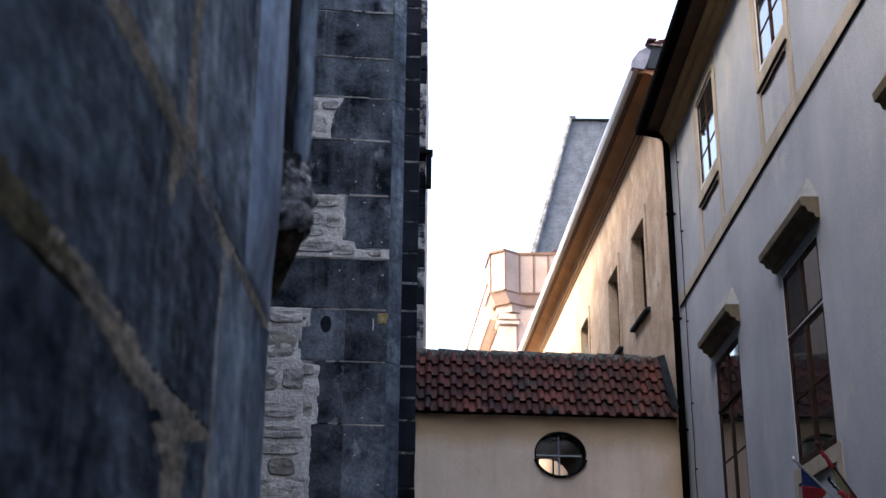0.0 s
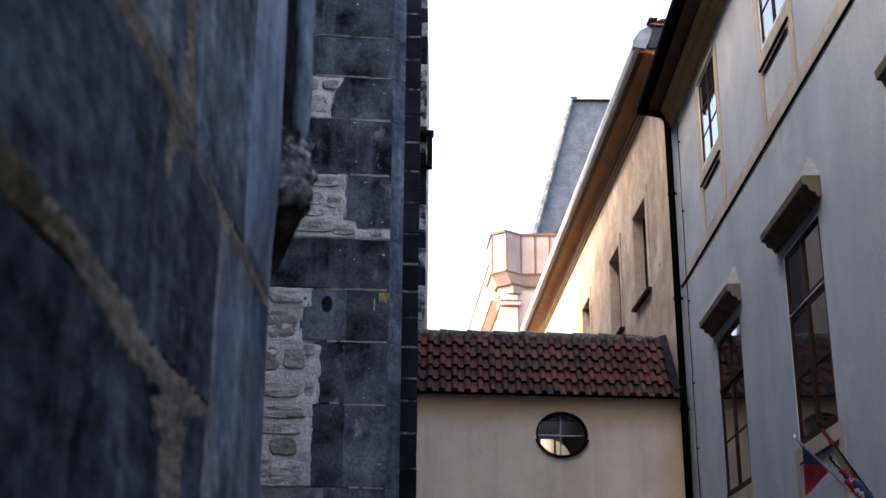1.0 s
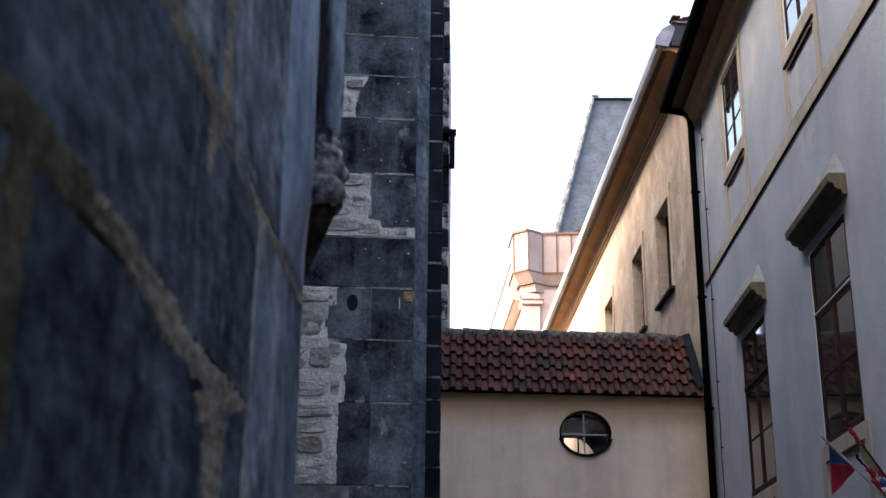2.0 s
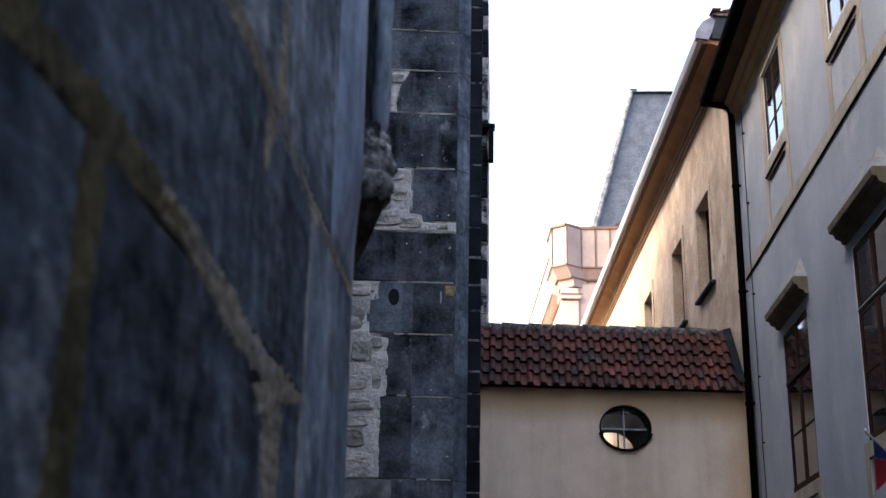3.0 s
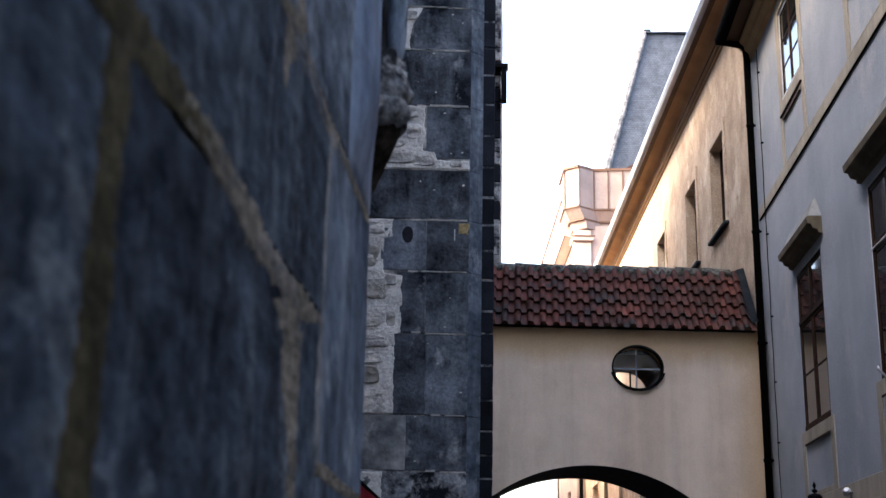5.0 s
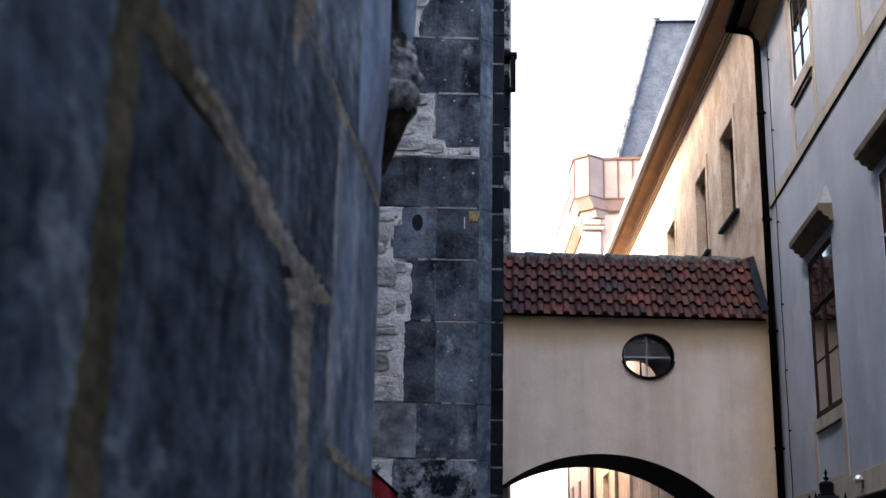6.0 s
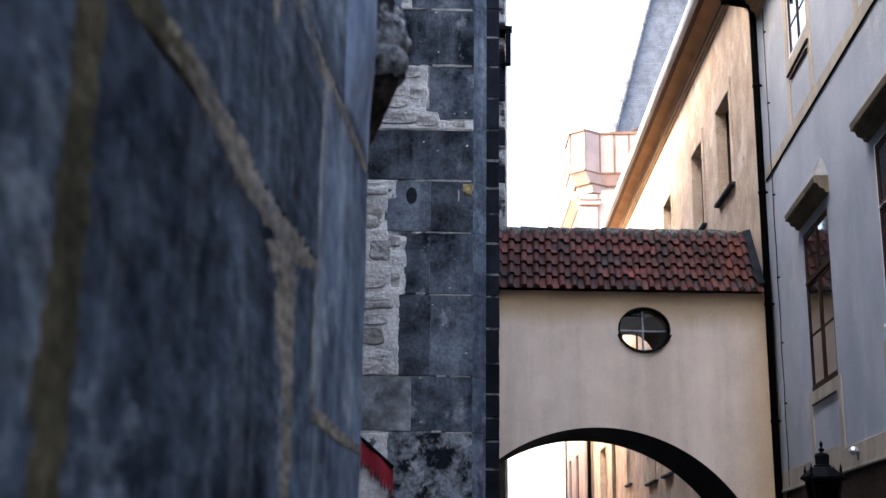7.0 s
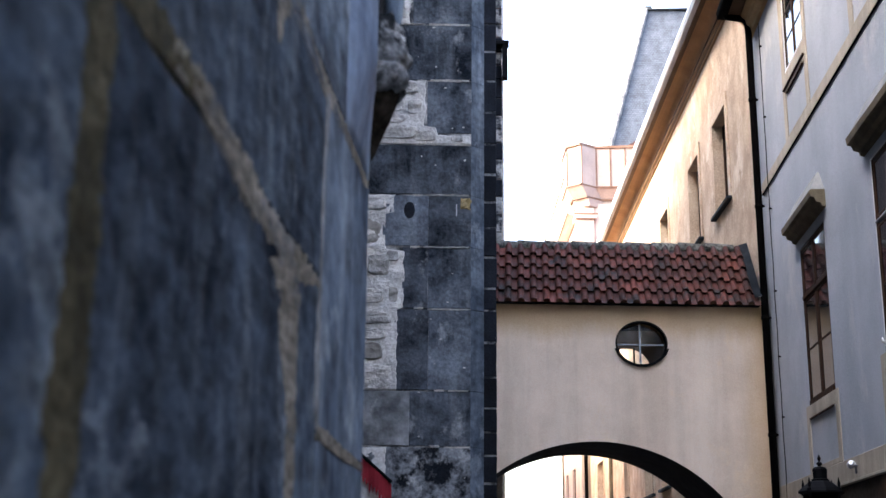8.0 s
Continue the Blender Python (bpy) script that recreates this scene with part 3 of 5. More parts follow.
cove = [(0.0, 11.55), (-0.035, 11.56), (-0.045, 11.62), (-0.075, 11.63), (-0.085, 11.70)]
cove += [(-0.085 - 0.33 * (1 - math.cos(a)), 11.70 + 0.20 * math.sin(a)) for a in (math.pi / 2 * k / 6 for k in range(1, 7))]
cove += [(-0.44, 11.90), (-0.44, 11.95), (0.0, 11.95)]
extrude_profile(bm, cove, 0.04, 28.4)
part("cove", bm, SOFFIT, ochre, "orange plaster cove under the eaves")
# first box: brown board; the two thin ones draw the dark moulding gaps
part("eaves_board", boxes((-0.452, -0.36, 0.04, 28.4, 11.872, 11.896), (-0.10, -0.078, 0.04, 28.4, 11.688, 11.706), (-0.052, -0.036, 0.04, 28.4, 11.600, 11.618)), BROWN, ochre, "dark brown eaves board, and dark strips drawn for the moulding gaps")
bm = bmesh.new()
extrude_profile(bm, [(-0.44, 11.93), (-0.52, 11.95), (-0.56, 12.02), (-0.56, 12.07), (-0.44, 12.07)], 0.02, 28.4)
part("gutter", bm, ZINC, ochre, "pale zinc box gutter")
bm = bmesh.new()
extrude_profile(bm, [(-0.46, 12.07), (-0.40, 12.12), (4.5, 16.0), (4.5, 15.9), (-0.3, 12.02)], 0.02, 28.4)
part("roof", bm, TILE, ochre)
bm = bmesh.new()
extrude_profile(bm, [(-0.57, 11.96), (-0.56, 12.10), (-0.44, 12.28), (-0.30, 12.36), (-0.22, 12.30), (-0.30, 12.05), (-0.36, 11.93)], -0.03, 0.10)
part("verge_end", bm, DULL_ZINC, ochre, "bent zinc end of the box gutter")
part("verge_flashing", boxes((-0.30, 0.6, -0.02, 0.06, 11.95, 12.38), bevel=0.01), LEAD, ochre, "dark lead verge flashing")
vr = random.Random(3)
for k in range(9):
    ob = part("verge_tile", rough_block(0.17, 0.22, 0.055, 0.012, 0.01, k, 4, 0.010), TILE, ochre)
    ob.matrix_local = pose(-0.20 + 0.10 * k, -0.08 + vr.uniform(-0.02, 0.02), 12.44 + vr.uniform(0.0, 0.09), vr.uniform(-12, 12), vr.uniform(-25, 15), vr.uniform(-15, 15))
part("verge_mortar", rough_block(0.80, 0.2, 0.06, 0.015, 0.02, 4, 5, 0.012), MORTAR, ochre).location = (0.12, -0.05, 12.40)
part("drainpipe", tube(bmesh.new(), [(-0.08, 20.75, 0.1), (-0.08, 20.75, 11.5)], 0.06, 8), HOOD, ochre, "ochre-painted drainpipe")

# ---- far house along the street ----
F = pose(2.41, 47.3, 0, 0, 0, 3.5)
far = thing("town_house", F, "sunlit pink town house with a copper-clad corner attic", "house")
part("wall", pierced_wall(0, 8.2, 0, 16.2, [(3.2, 4.3, 3.6, 6.2), (6.0, 7.0, 3.6, 6.2), (2.2, 3.4, 11.5, 13.5), (5.0, 6.2, 11.5, 13.5)], 0.5, 0.2), PINK, far)
for y0, y1, z0, z1 in ((3.2, 4.3, 3.6, 6.2), (6.0, 7.0, 3.6, 6.2), (2.2, 3.4, 11.5, 13.5), (5.0, 6.2, 11.5, 13.5)):
    w = new("window")
    w.parent = far
    part("frame", boxes((0.08, 0.14, y0, y0 + 0.08, z0, z1), (0.08, 0.14, y1 - 0.08, y1, z0, z1), (0.08, 0.14, (y0 + y1) / 2 - 0.04, (y0 + y1) / 2 + 0.04, z0, z1)), WOOD, w)
    part("pane", boxes((0.10, 0.11, y0 + 0.08, y1 - 0.08, z0, z1)), GLASS, w)
part("corner_strip", boxes((-0.06, 0.0, 7.9, 8.2, 0, 15.6), bevel=0.01), HOOD, far)
part("end_wall", boxes((0.5, 9, 0, 0.5, 0, 16.2)), PINK, far)
part("corner_pilaster", boxes((-0.12, 0.55, -0.12, 0.6, 0, 16.0), (-0.2, 0.65, -0.2, 0.7, 15.55, 15.75), bevel=0.02), FAR_TRIM, far)
bm = bmesh.new()
extrude_profile(bm, [(0.0, 15.9), (-0.20, 15.93), (-0.39, 16.0), (-0.40, 16.3), (-0.46, 17.0), (-0.52, 17.35), (-0.52, 17.45), (0, 17.45)], 0.7, 12.0)
part("cove", bm, FAR_TRIM, far, "cream coved eaves")
bm = bmesh.new()
extrude_profile(bm, [(-0.52, 17.46), (3.5, 19.7), (3.5, 19.6), (-0.4, 17.42)], 0.7, 12.0)
part("roof", bm, TILE, far)
attic = new("corner_attic")
attic.parent = far


def prism(bm, plan, z0, z1, grow=0.0, plan2=None):
    a = [bm.verts.new((x, y, z0)) for x, y in plan]
    b = [bm.verts.new((x, y, z1)) for x, y in (plan2 or plan)]
    n = len(plan)
    for i in range(n):
        bm.faces.new((a[i], a[(i + 1) % n], b[(i + 1) % n], b[i]))
    bm.faces.new(a[::-1])
    bm.faces.new(b)
    bmesh.ops.recalc_face_normals(bm, faces=bm.faces)
    return bm


PLAN = [(-0.47, -0.10), (0.06, -0.55), (0.69, -0.12), (3.6, -0.38), (3.6, 1.6), (-0.47, 1.6)]


def inset(plan, d):
    cx, cy = 1.5, 0.6
    return [(x + d * (1 if x < cx else -1), y + d * (1 if y < cy else -1)) for x, y in plan]


part("cladding", prism(bmesh.new(), PLAN, 16.85, 18.45), COPPER, attic)
part("base_moulding", prism(prism(bmesh.new(), inset(PLAN, 0.30), 16.05, 16.40, plan2=inset(PLAN, 0.26)), inset(PLAN, 0.22), 16.40, 16.80, plan2=inset(PLAN, -0.02)), COPPER, attic)
part("top_edge", prism(bmesh.new(), inset(PLAN, -0.06), 18.45, 18.55), SEAM, attic)
part("lower_edge", prism(bmesh.new(), inset(PLAN, -0.07), 16.80, 16.86), SEAM, attic)
part("neck_edge", prism(bmesh.new(), inset(PLAN, 0.18), 16.36, 16.42), SEAM, attic)
for x, y in ((0.06, -0.55), (0.69, -0.12), (1.24, -0.17), (1.82, -0.22), (2.40, -0.27), (2.98, -0.32), (-0.47, -0.10)):
    part("seam", boxes((x - 0.025, x + 0.025, y - 0.04, y + 0.01, 16.86, 18.45)), SEAM, attic)
part("eaves_edge", boxes((-0.56, -0.50, 0.7, 12.0, 17.36, 17.48), (-0.43, -0.39, 0.7, 12.0, 15.97, 16.04), (-0.03, 0.0, 0.7, 12.0, 15.83, 15.90)), SEAM, far, "brown edges along the coved eaves")
part("pilaster_cap", boxes((-0.22, 0.70, -0.22, -0.205, 15.70, 15.76), (-0.14, 0.58, -0.135, -0.122, 15.48, 15.53)), SEAM, far)
tagged(part("far_drainpipe", tube(bmesh.new(), [(2.45, 47.0, 0), (2.45, 47.0, 11.8)], 0.07, 8), PIPE), "black drainpipe on the joint between two houses", "drainpipe")

# ---- slate spire ----
spire = thing("church_roof", pose(7.3, 72, 0), "steep blue slate church roof against the sky", "roof")
bm = bmesh.new()
q = [(-3.86, -1.2, 20), (5.5, -1.2, 20), (5.5, 5, 20), (-3.2, 5, 20)]
tp = [(0.86, 0.8, 36.9), (3.4, 0.8, 36.7), (3.4, 2.2, 36.7), (0.96, 2.2, 36.9)]
va, vb = [bm.verts.new(p) for p in q], [bm.verts.new(p) for p in tp]
for i in range(4):
    bm.faces.new((va[i], va[(i + 1) % 4], vb[(i + 1) % 4], vb[i]))
bm.faces.new(va[::-1]), bm.faces.new(vb)
part("slates", bm, SLATE, spire)
hr = random.Random(4)
hip_a, hip_b = Vector((-3.80, -1.24, 20)), Vector((0.86, 0.76, 36.9))
part("hip", tube(bmesh.new(), [hip_a.lerp(hip_b, k / 40) for k in range(41)], [0.30 - 0.003 * k + hr.uniform(-0.012, 0.012) for k in range(41)], 7), HIP, spire, "pale weathered stone hip")
part("ridge_cap", boxes((0.76, 3.5, 0.6, 2.4, 36.78, 36.88), (0.8, 1.25, 0.7, 1.6, 36.88, 37.10), bevel=0.03), LEAD, spire)
part("drum", boxes((-3.5, 4, -1.5, 6, 0, 20)), PINK, spire)

# ---- tower masses on the other side ----
tagged(part("wall_tower_front", boxes((-8, 0, 0, 4.1, 0, 17)), STONE_FAR), "sooty tower wall of squared sandstone blocks", "wall", kind="structure")
tower_front = bpy.data.objects["wall_tower_front"]
tower_front.matrix_world = pose(-0.362, 17.52, 0, 0, 0, 5)
part("mortar_bed", boxes((-1.4, -0.004, -0.041, 0.0, 0, 14)), SOOT_MORTAR, tower_front)
tower_back = tagged(part("wall_tower_back", boxes((-8, -0.335, 21.55, 27.0, 0, 14.8)), QUOIN), "pale tower corner with dark quoins", "wall", kind="structure")
# out of direct view: darkens the pane reflections and shades the ochre house
tagged(part("wall_wing", boxes((-8, -0.75, 27.0, 36, 0, 12.8)), STONE_FAR), "dark stone wing behind the tower, unseen, added for pane reflections and shade", "wall", kind="structure")
# hidden by the tower; added to cut sky and sun on the far houses
tagged(part("wall_opposite", boxes((-9, -1.30, 36, 80, 0, 9.6)), CREAM), "unseen plain wall across the lane, added to dim the far house", "wall", kind="structure")
butt = tagged(part("wall_buttress", boxes((-3.2, -0.405, 0.004, 1.6, 0, 14)), MORTAR), "stepped buttress of sooty sandstone with pale rubble patches", "wall", kind="structure")
butt.matrix_world = T
near = tagged(part("wall_near_buttress", boxes((-2.6, -0.006, -9.0, 2.92, 0, 12)), MORTAR_TAN), "blue-black sandstone buttress with tan mortar joints", "wall", kind="structure")
near.matrix_world = pose(-0.45, 0, 0, 0, 0, -0.5)

# ---- covered bridge over the lane ----
bridge = thing("covered_bridge", B, "cream rendered covered bridge over the lane with a red tile roof", "bridge")
CX, CZ, R, DEEP = 1.13, 1.115, 2.57, 2.0
OX, OZ, OA, OB = 1.855, 5.20, 0.405, 0.35
OX2, OZ2 = OX + 0.11, OZ - 0.06       # the opposite window


def arch(x):
    return CZ + math.sqrt(max(0.0, R * R - (x - CX) ** 2)) if abs(x - CX) < R else 0.0


def oval(x, ox=OX):
    s = 1 - ((x - ox) / OA) ** 2
    return OB * math.sqrt(s) if s > 0 else 0.0


bm = bmesh.new()
xs = sorted({-1.40, CX + R, 3.86, *(CX - R * math.cos(math.pi * k / 64) for k in range(65)), *(OX - OA * math.cos(math.pi * k / 32) for k in range(33)), *(OX2 - OA * math.cos(math.pi * k / 32) for k in range(33))})
xs = [x for x in xs if x >= -1.41]


def quad(*c):
    bm.faces.new([bm.verts.new(p) for p in c])


for a, b in zip(xs, xs[1:]):
    la, lb = (arch(a), arch(b)) if abs((a + b) / 2 - CX) < R else (0, 0)
    for y in (0, DEEP):
        ox, oz = (OX, OZ) if y == 0 else (OX2, OZ2)
        if abs((a + b) / 2 - ox) < OA:
            oa, ob = oval(a, ox), oval(b, ox)
            quad((a, y, la), (b, y, lb), (b, y, oz - ob), (a, y, oz - oa))
            quad((a, y, oz + oa), (b, y, oz + ob), (b, y, 5.9), (a, y, 5.9))
            if y == 0:
                quad((a, 0, OZ + oa), (b, 0, OZ + ob), (b, 0.35, OZ + ob), (a, 0.35, OZ + oa))
                quad((a, 0, OZ - oa), (b, 0, OZ - ob), (b, 0.35, OZ - ob), (a, 0.35, OZ - oa))
        else:
            quad((a, y, la), (b, y, lb), (b, y, 5.9), (a, y, 5.9))
bmesh.ops.remove_doubles(bm, verts=bm.verts, dist=1e-4)
bmesh.ops.recalc_face_normals(bm, faces=bm.faces)
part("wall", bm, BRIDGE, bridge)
# near-black vault surface: the shade under the arch is put into its colour
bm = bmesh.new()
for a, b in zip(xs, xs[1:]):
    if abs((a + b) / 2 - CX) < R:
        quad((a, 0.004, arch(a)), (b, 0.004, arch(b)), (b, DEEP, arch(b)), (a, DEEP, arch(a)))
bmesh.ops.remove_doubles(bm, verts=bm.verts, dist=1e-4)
part("vault", bm, STONE_FAR, bridge, "vault under the bridge, its shade put into near-black stone", smooth=True)
# oval window
win = new("oval_window")
win.parent = bridge
bm = bmesh.new()
N = 40
rings = []
for r, y in ((1.0, -0.015), (1.0, 0.12), (0.94, 0.12), (0.94, -0.015)):
    rings.append([bm.verts.new((OX + OA * r * math.cos(2 * math.pi * k / N), y, OZ + OB * r * math.sin(2 * math.pi * k / N))) for k in range(N)])
for i in range(4):
    for k in range(N):
        bm.faces.new((rings[i][k], rings[i][(k + 1) % N], rings[(i + 1) % 4][(k + 1) % N], rings[(i + 1) % 4][k]))
bmesh.ops.recalc_face_normals(bm, faces=bm.faces)
part("frame", bm, IRON, win)
bm = bmesh.new()
bm.faces.new([bm.verts.new((OX + OA * 0.95 * math.cos(2 * math.pi * k / N), 0.16, OZ + OB * 0.95 * math.sin(2 * math.pi * k / N))) for k in range(N)])
part("pane", bm, CLEAR, win)
part("muntin", boxes((OX - 0.011, OX + 0.011, 0.12, 0.15, OZ - OB * 0.9, OZ + OB * 0.9), (OX - OA * 0.9, OX + OA * 0.9, 0.12, 0.15, OZ - 0.011, OZ + 0.011)), MUNTIN, win, "pale metal glazing cross")
bm = bmesh.new()
for k in range(9):
    a0, a1 = math.pi * (1.08 + 0.84 * k / 9), math.pi * (1.08 + 0.84 * (k + 1) / 9)
    c0, c1 = [(OX + OA * s * math.cos(a), OZ + OB * s * math.sin(a)) for a in (a0,) for s in (1.0, 1.06)], [(OX + OA * s * math.cos(a), OZ + OB * s * math.sin(a)) for a in (a1,) for s in (1.0, 1.06)]
    v = [bm.verts.new((p[0], y, p[1])) for p in (*c0, *c1) for y in (-0.06, 0.0)]
    for f in ((0, 2, 6, 4), (1, 5, 7, 3), (0, 4, 5, 1), (2, 3, 7, 6)):
        bm.faces.new([v[i] for i in f])
bmesh.ops.recalc_face_normals(bm, faces=bm.faces)
part("back_muntin", boxes((OX2 - 0.14, OX2 - 0.115, DEEP - 0.05, DEEP - 0.02, OZ2 - OB, OZ2 + OB), (OX2 + 0.115, OX2 + 0.14, DEEP - 0.05, DEEP - 0.02, OZ2 - OB, OZ2 + OB)), IRON, win)
part("sill", bm, IRON, win, "dark sheet-metal drip sill")
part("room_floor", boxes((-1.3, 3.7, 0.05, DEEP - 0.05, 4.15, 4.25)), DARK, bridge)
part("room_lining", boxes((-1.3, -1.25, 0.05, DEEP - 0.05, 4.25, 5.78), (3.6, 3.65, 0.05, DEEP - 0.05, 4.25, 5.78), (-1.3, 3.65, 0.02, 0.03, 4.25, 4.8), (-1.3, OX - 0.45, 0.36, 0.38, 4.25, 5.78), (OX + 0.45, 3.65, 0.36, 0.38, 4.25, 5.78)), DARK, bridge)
# roof
EAVE, RIDGE = (-0.23, 5.72), (0.80, 6.93)
slope = Vector((0, RIDGE[0] - EAVE[0], RIDGE[1] - EAVE[1]))
run = slope.length
slope.normalize()
up = Vector((0, -slope.z, slope.y))
part("roof_deck", prism(bmesh.new(), [(-1.4, 0.004), (3.72, 0.004), (3.72, 1.0), (-1.4, 1.0)], 5.85, 5.88, plan2=None), PIPE, bridge)
# added black strip that draws the shadow band below the tile lips
part("eaves_board", boxes((-1.4, 3.70, -0.10, -0.003, 5.79, 5.81)), PIPE, bridge, "black strip added under the tiles as their shade")
bm = bmesh.new()
pr = [(0.004, 5.86), (0.80, 6.84), (2.0, 5.80)]
va, vb = [bm.verts.new((-1.4, y, z)) for y, z in pr], [bm.verts.new((3.74, y, z)) for y, z in pr]
bm.faces.new(va), bm.faces.new(vb[::-1])
for i in range(3):
    bm.faces.new((va[i], vb[i], vb[(i + 1) % 3], va[(i + 1) % 3]))
bmesh.ops.recalc_face_normals(bm, faces=bm.faces)
part("roof_body", bm, PIPE, bridge)
WIDTH, ROWS = 0.197, 5
EXPO = run / (ROWS + 0.12)


def pantile(seed):
    """One S-shaped tile, x across, running up the slope along y (0 to 1.16 rows), thick at its lower lip."""
    rnd = random.Random(seed)
    bm = bmesh.new()
    n = 11
    sec = [(0.27 * WIDTH * (1 - math.cos(math.pi * k / 8)), 0.064 * math.sin(math.pi * k / 8)) for k in range(9)]
    sec += [(0.62 * WIDTH, -0.006), (0.85 * WIDTH, -0.006), (1.04 * WIDTH, 0.004)]
    rows = [(-0.0, 0.050), (EXPO * 1.12, 0.0)]
    grid = [[(bm.verts.new((x, y, z + lift)), bm.verts.new((x, y, z + lift - 0.013))) for x, z in sec] for y, lift in rows]
    for k in range(n):
        for side in (0, 1):
            bm.faces.new((grid[0][k][side], grid[0][k + 1][side], grid[1][k + 1][side], grid[1][k][side]))
        bm.faces.new((grid[0][k][0], grid[0][k][1], grid[0][k + 1][1], grid[0][k + 1][0]))
    bmesh.ops.recalc_face_normals(bm, faces=bm.faces)
    return bm


me_tile = None
rnd = random.Random(7)
for r in range(ROWS):
    x = 3.66
    col = 0
    while x > -0.95:
        if me_tile is None:
            first = part("roof_tile", pantile(1), TILE, bridge)
            me_tile = first.data
            ob = first
        else:
            ob = new("roof_tile", me_tile)
            ob.parent = bridge
        p = Vector((x - WIDTH + 0.02 * r + rnd.uniform(-0.004, 0.004), EAVE[0], EAVE[1])) + slope * (EXPO * r) + up * (0.03 + rnd.uniform(-0.002, 0.004))
        rot = Matrix((Vector((1, 0, 0)), slope, up)).transposed().to_4x4()
        ob.matrix_local = Matrix.Translation(p) @ rot @ pose(0, 0, 0, 0, rnd.uniform(-0.8, 0.8), -3.2 + rnd.uniform(-0.4, 0.4))
        x -= WIDTH
        col += 1
for k in range(11):
    bm = bmesh.new()
    x0 = -1.3 + 0.44 * k
    tube(bm, [(x0, RIDGE[0], RIDGE[1] + 0.0), (x0 + 0.46, RIDGE[0], RIDGE[1] - 0.01)], [0.115, 0.10], 12)
    part("ridge_tile", bm, TILE_OLD, bridge, smooth=True)
bm = bmesh.new()
va = [bm.verts.new(p) for p in ((3.60, -0.20, 5.90), (3.715, -0.20, 5.93), (3.80, 0.80, 7.06), (3.66, 0.80, 7.02))]
bm.faces.new(va)
bmesh.ops.solidify(bm, geom=bm.faces[:], thickness=0.02)
part("side_flashing", bm, LEAD, bridge, "dark lead flashing against the house")

# ---- lantern, flags, awning and small fixtures ----
lamp = thing("wall_lantern", pose(2.985, 13.04, 0), "black iron street lantern on a scrolled wall bracket", "street lamp")
bm = bmesh.new()
lathe(bm, [(0.0, 2.875), (0.008, 2.86), (0.02, 2.83), (0.008, 2.80), (0.03, 2.785), (0.03, 2.77), (0.012, 2.755), (0.06, 2.74), (0.075, 2.72), (0.07, 2.63), (0.09, 2.62), (0.09, 2.605), (0.12, 2.59), (0.2, 2.53), (0.23, 2.50), (0.23, 2.48), (0.20, 2.47)], 8)
part("cap", bm, IRON, lamp)
for k in range(4):
    a = math.pi / 4 + k * math.pi / 2
    x, y = 0.205 * math.cos(a), 0.205 * math.sin(a)
    part("finial", lathe(bmesh.new(), [(0.022, 2.47), (0.025, 2.52), (0.012, 2.54), (0.016, 2.57), (0.003, 2.63)], 6, (x, y)), IRON, lamp)
    part("glazing_post", tube(bmesh.new(), [(x, y, 2.48), (x * 0.55, y * 0.55, 2.0)], 0.012, 6), IRON, lamp)
bm = bmesh.new()
lathe(bm, [(0.095, 2.01), (0.175, 2.475)], 4)
part("lamp_glass", bm, CLEAR, lamp)
part("base", lathe(bmesh.new(), [(0.03, 1.88), (0.10, 1.95), (0.125, 2.0), (0.11, 2.02)], 8), IRON, lamp)
part("bracket", tube(bmesh.new(), [(0, 0, 1.88), (0.02, 0, 1.80), (0.2, 0, 1.66), (0.5, 0, 1.62), (0.83, 0, 1.75)], 0.022, 8), IRON, lamp)
part("wall_plate", boxes((0.80, 0.845, -0.06, 0.06, 1.45, 1.95), bevel=0.01), IRON, lamp)

spot = thing("security_light", G @ pose(0, -4.62, 2.92), "small white floodlight on the beige wall band", "light")
part("housing", lathe(bmesh.new(), [(0.022, 0.0), (0.040, 0.012), (0.042, 0.075), (0.034, 0.085)], 12), ZINC, spot).matrix_local = pose(-0.10, 0.07, 0.0, 70, 0, 30)
part("sensor", lathe(bmesh.new(), [(0.018, 0.0), (0.030, 0.01), (0.032, 0.06), (0.024, 0.07)], 12), ZINC, spot).matrix_local = pose(-0.10, -0.07, 0.0, 70, 0, -20)
part("arm", boxes((-0.105, -0.03, -0.075, 0.075, -0.015, 0.005), (-0.05, -0.03, -0.02, 0.02, -0.09, -0.015), bevel=0.005), DULL_ZINC, spot)


def flag(tip, base, label, pole_mat, knob_mat, knob=0.013):
    """A slanting pole fixed to the wall, with a small knob on its tip."""
    t0, b0 = Vector(tip), Vector(base)
    f = thing("flag", Matrix.Translation(b0), label, "flag", group="flags on the house")
    part("pole", tube(bmesh.new(), [t0 - b0, Vector((0, 0, 0))], 0.010, 8), pole_mat, f)
    part("finial", lathe(bmesh.new(), [(0.003, -0.02), (knob, -0.008), (knob, 0.008), (0.003, 0.03)], 8), knob_mat, f).location = t0 - b0
    part("wall_socket", boxes((-0.05, 0.0, -0.02, 0.02, -0.04, 0.03), bevel=0.006), IRON, f)
    return f, t0 - b0, b0 - t0


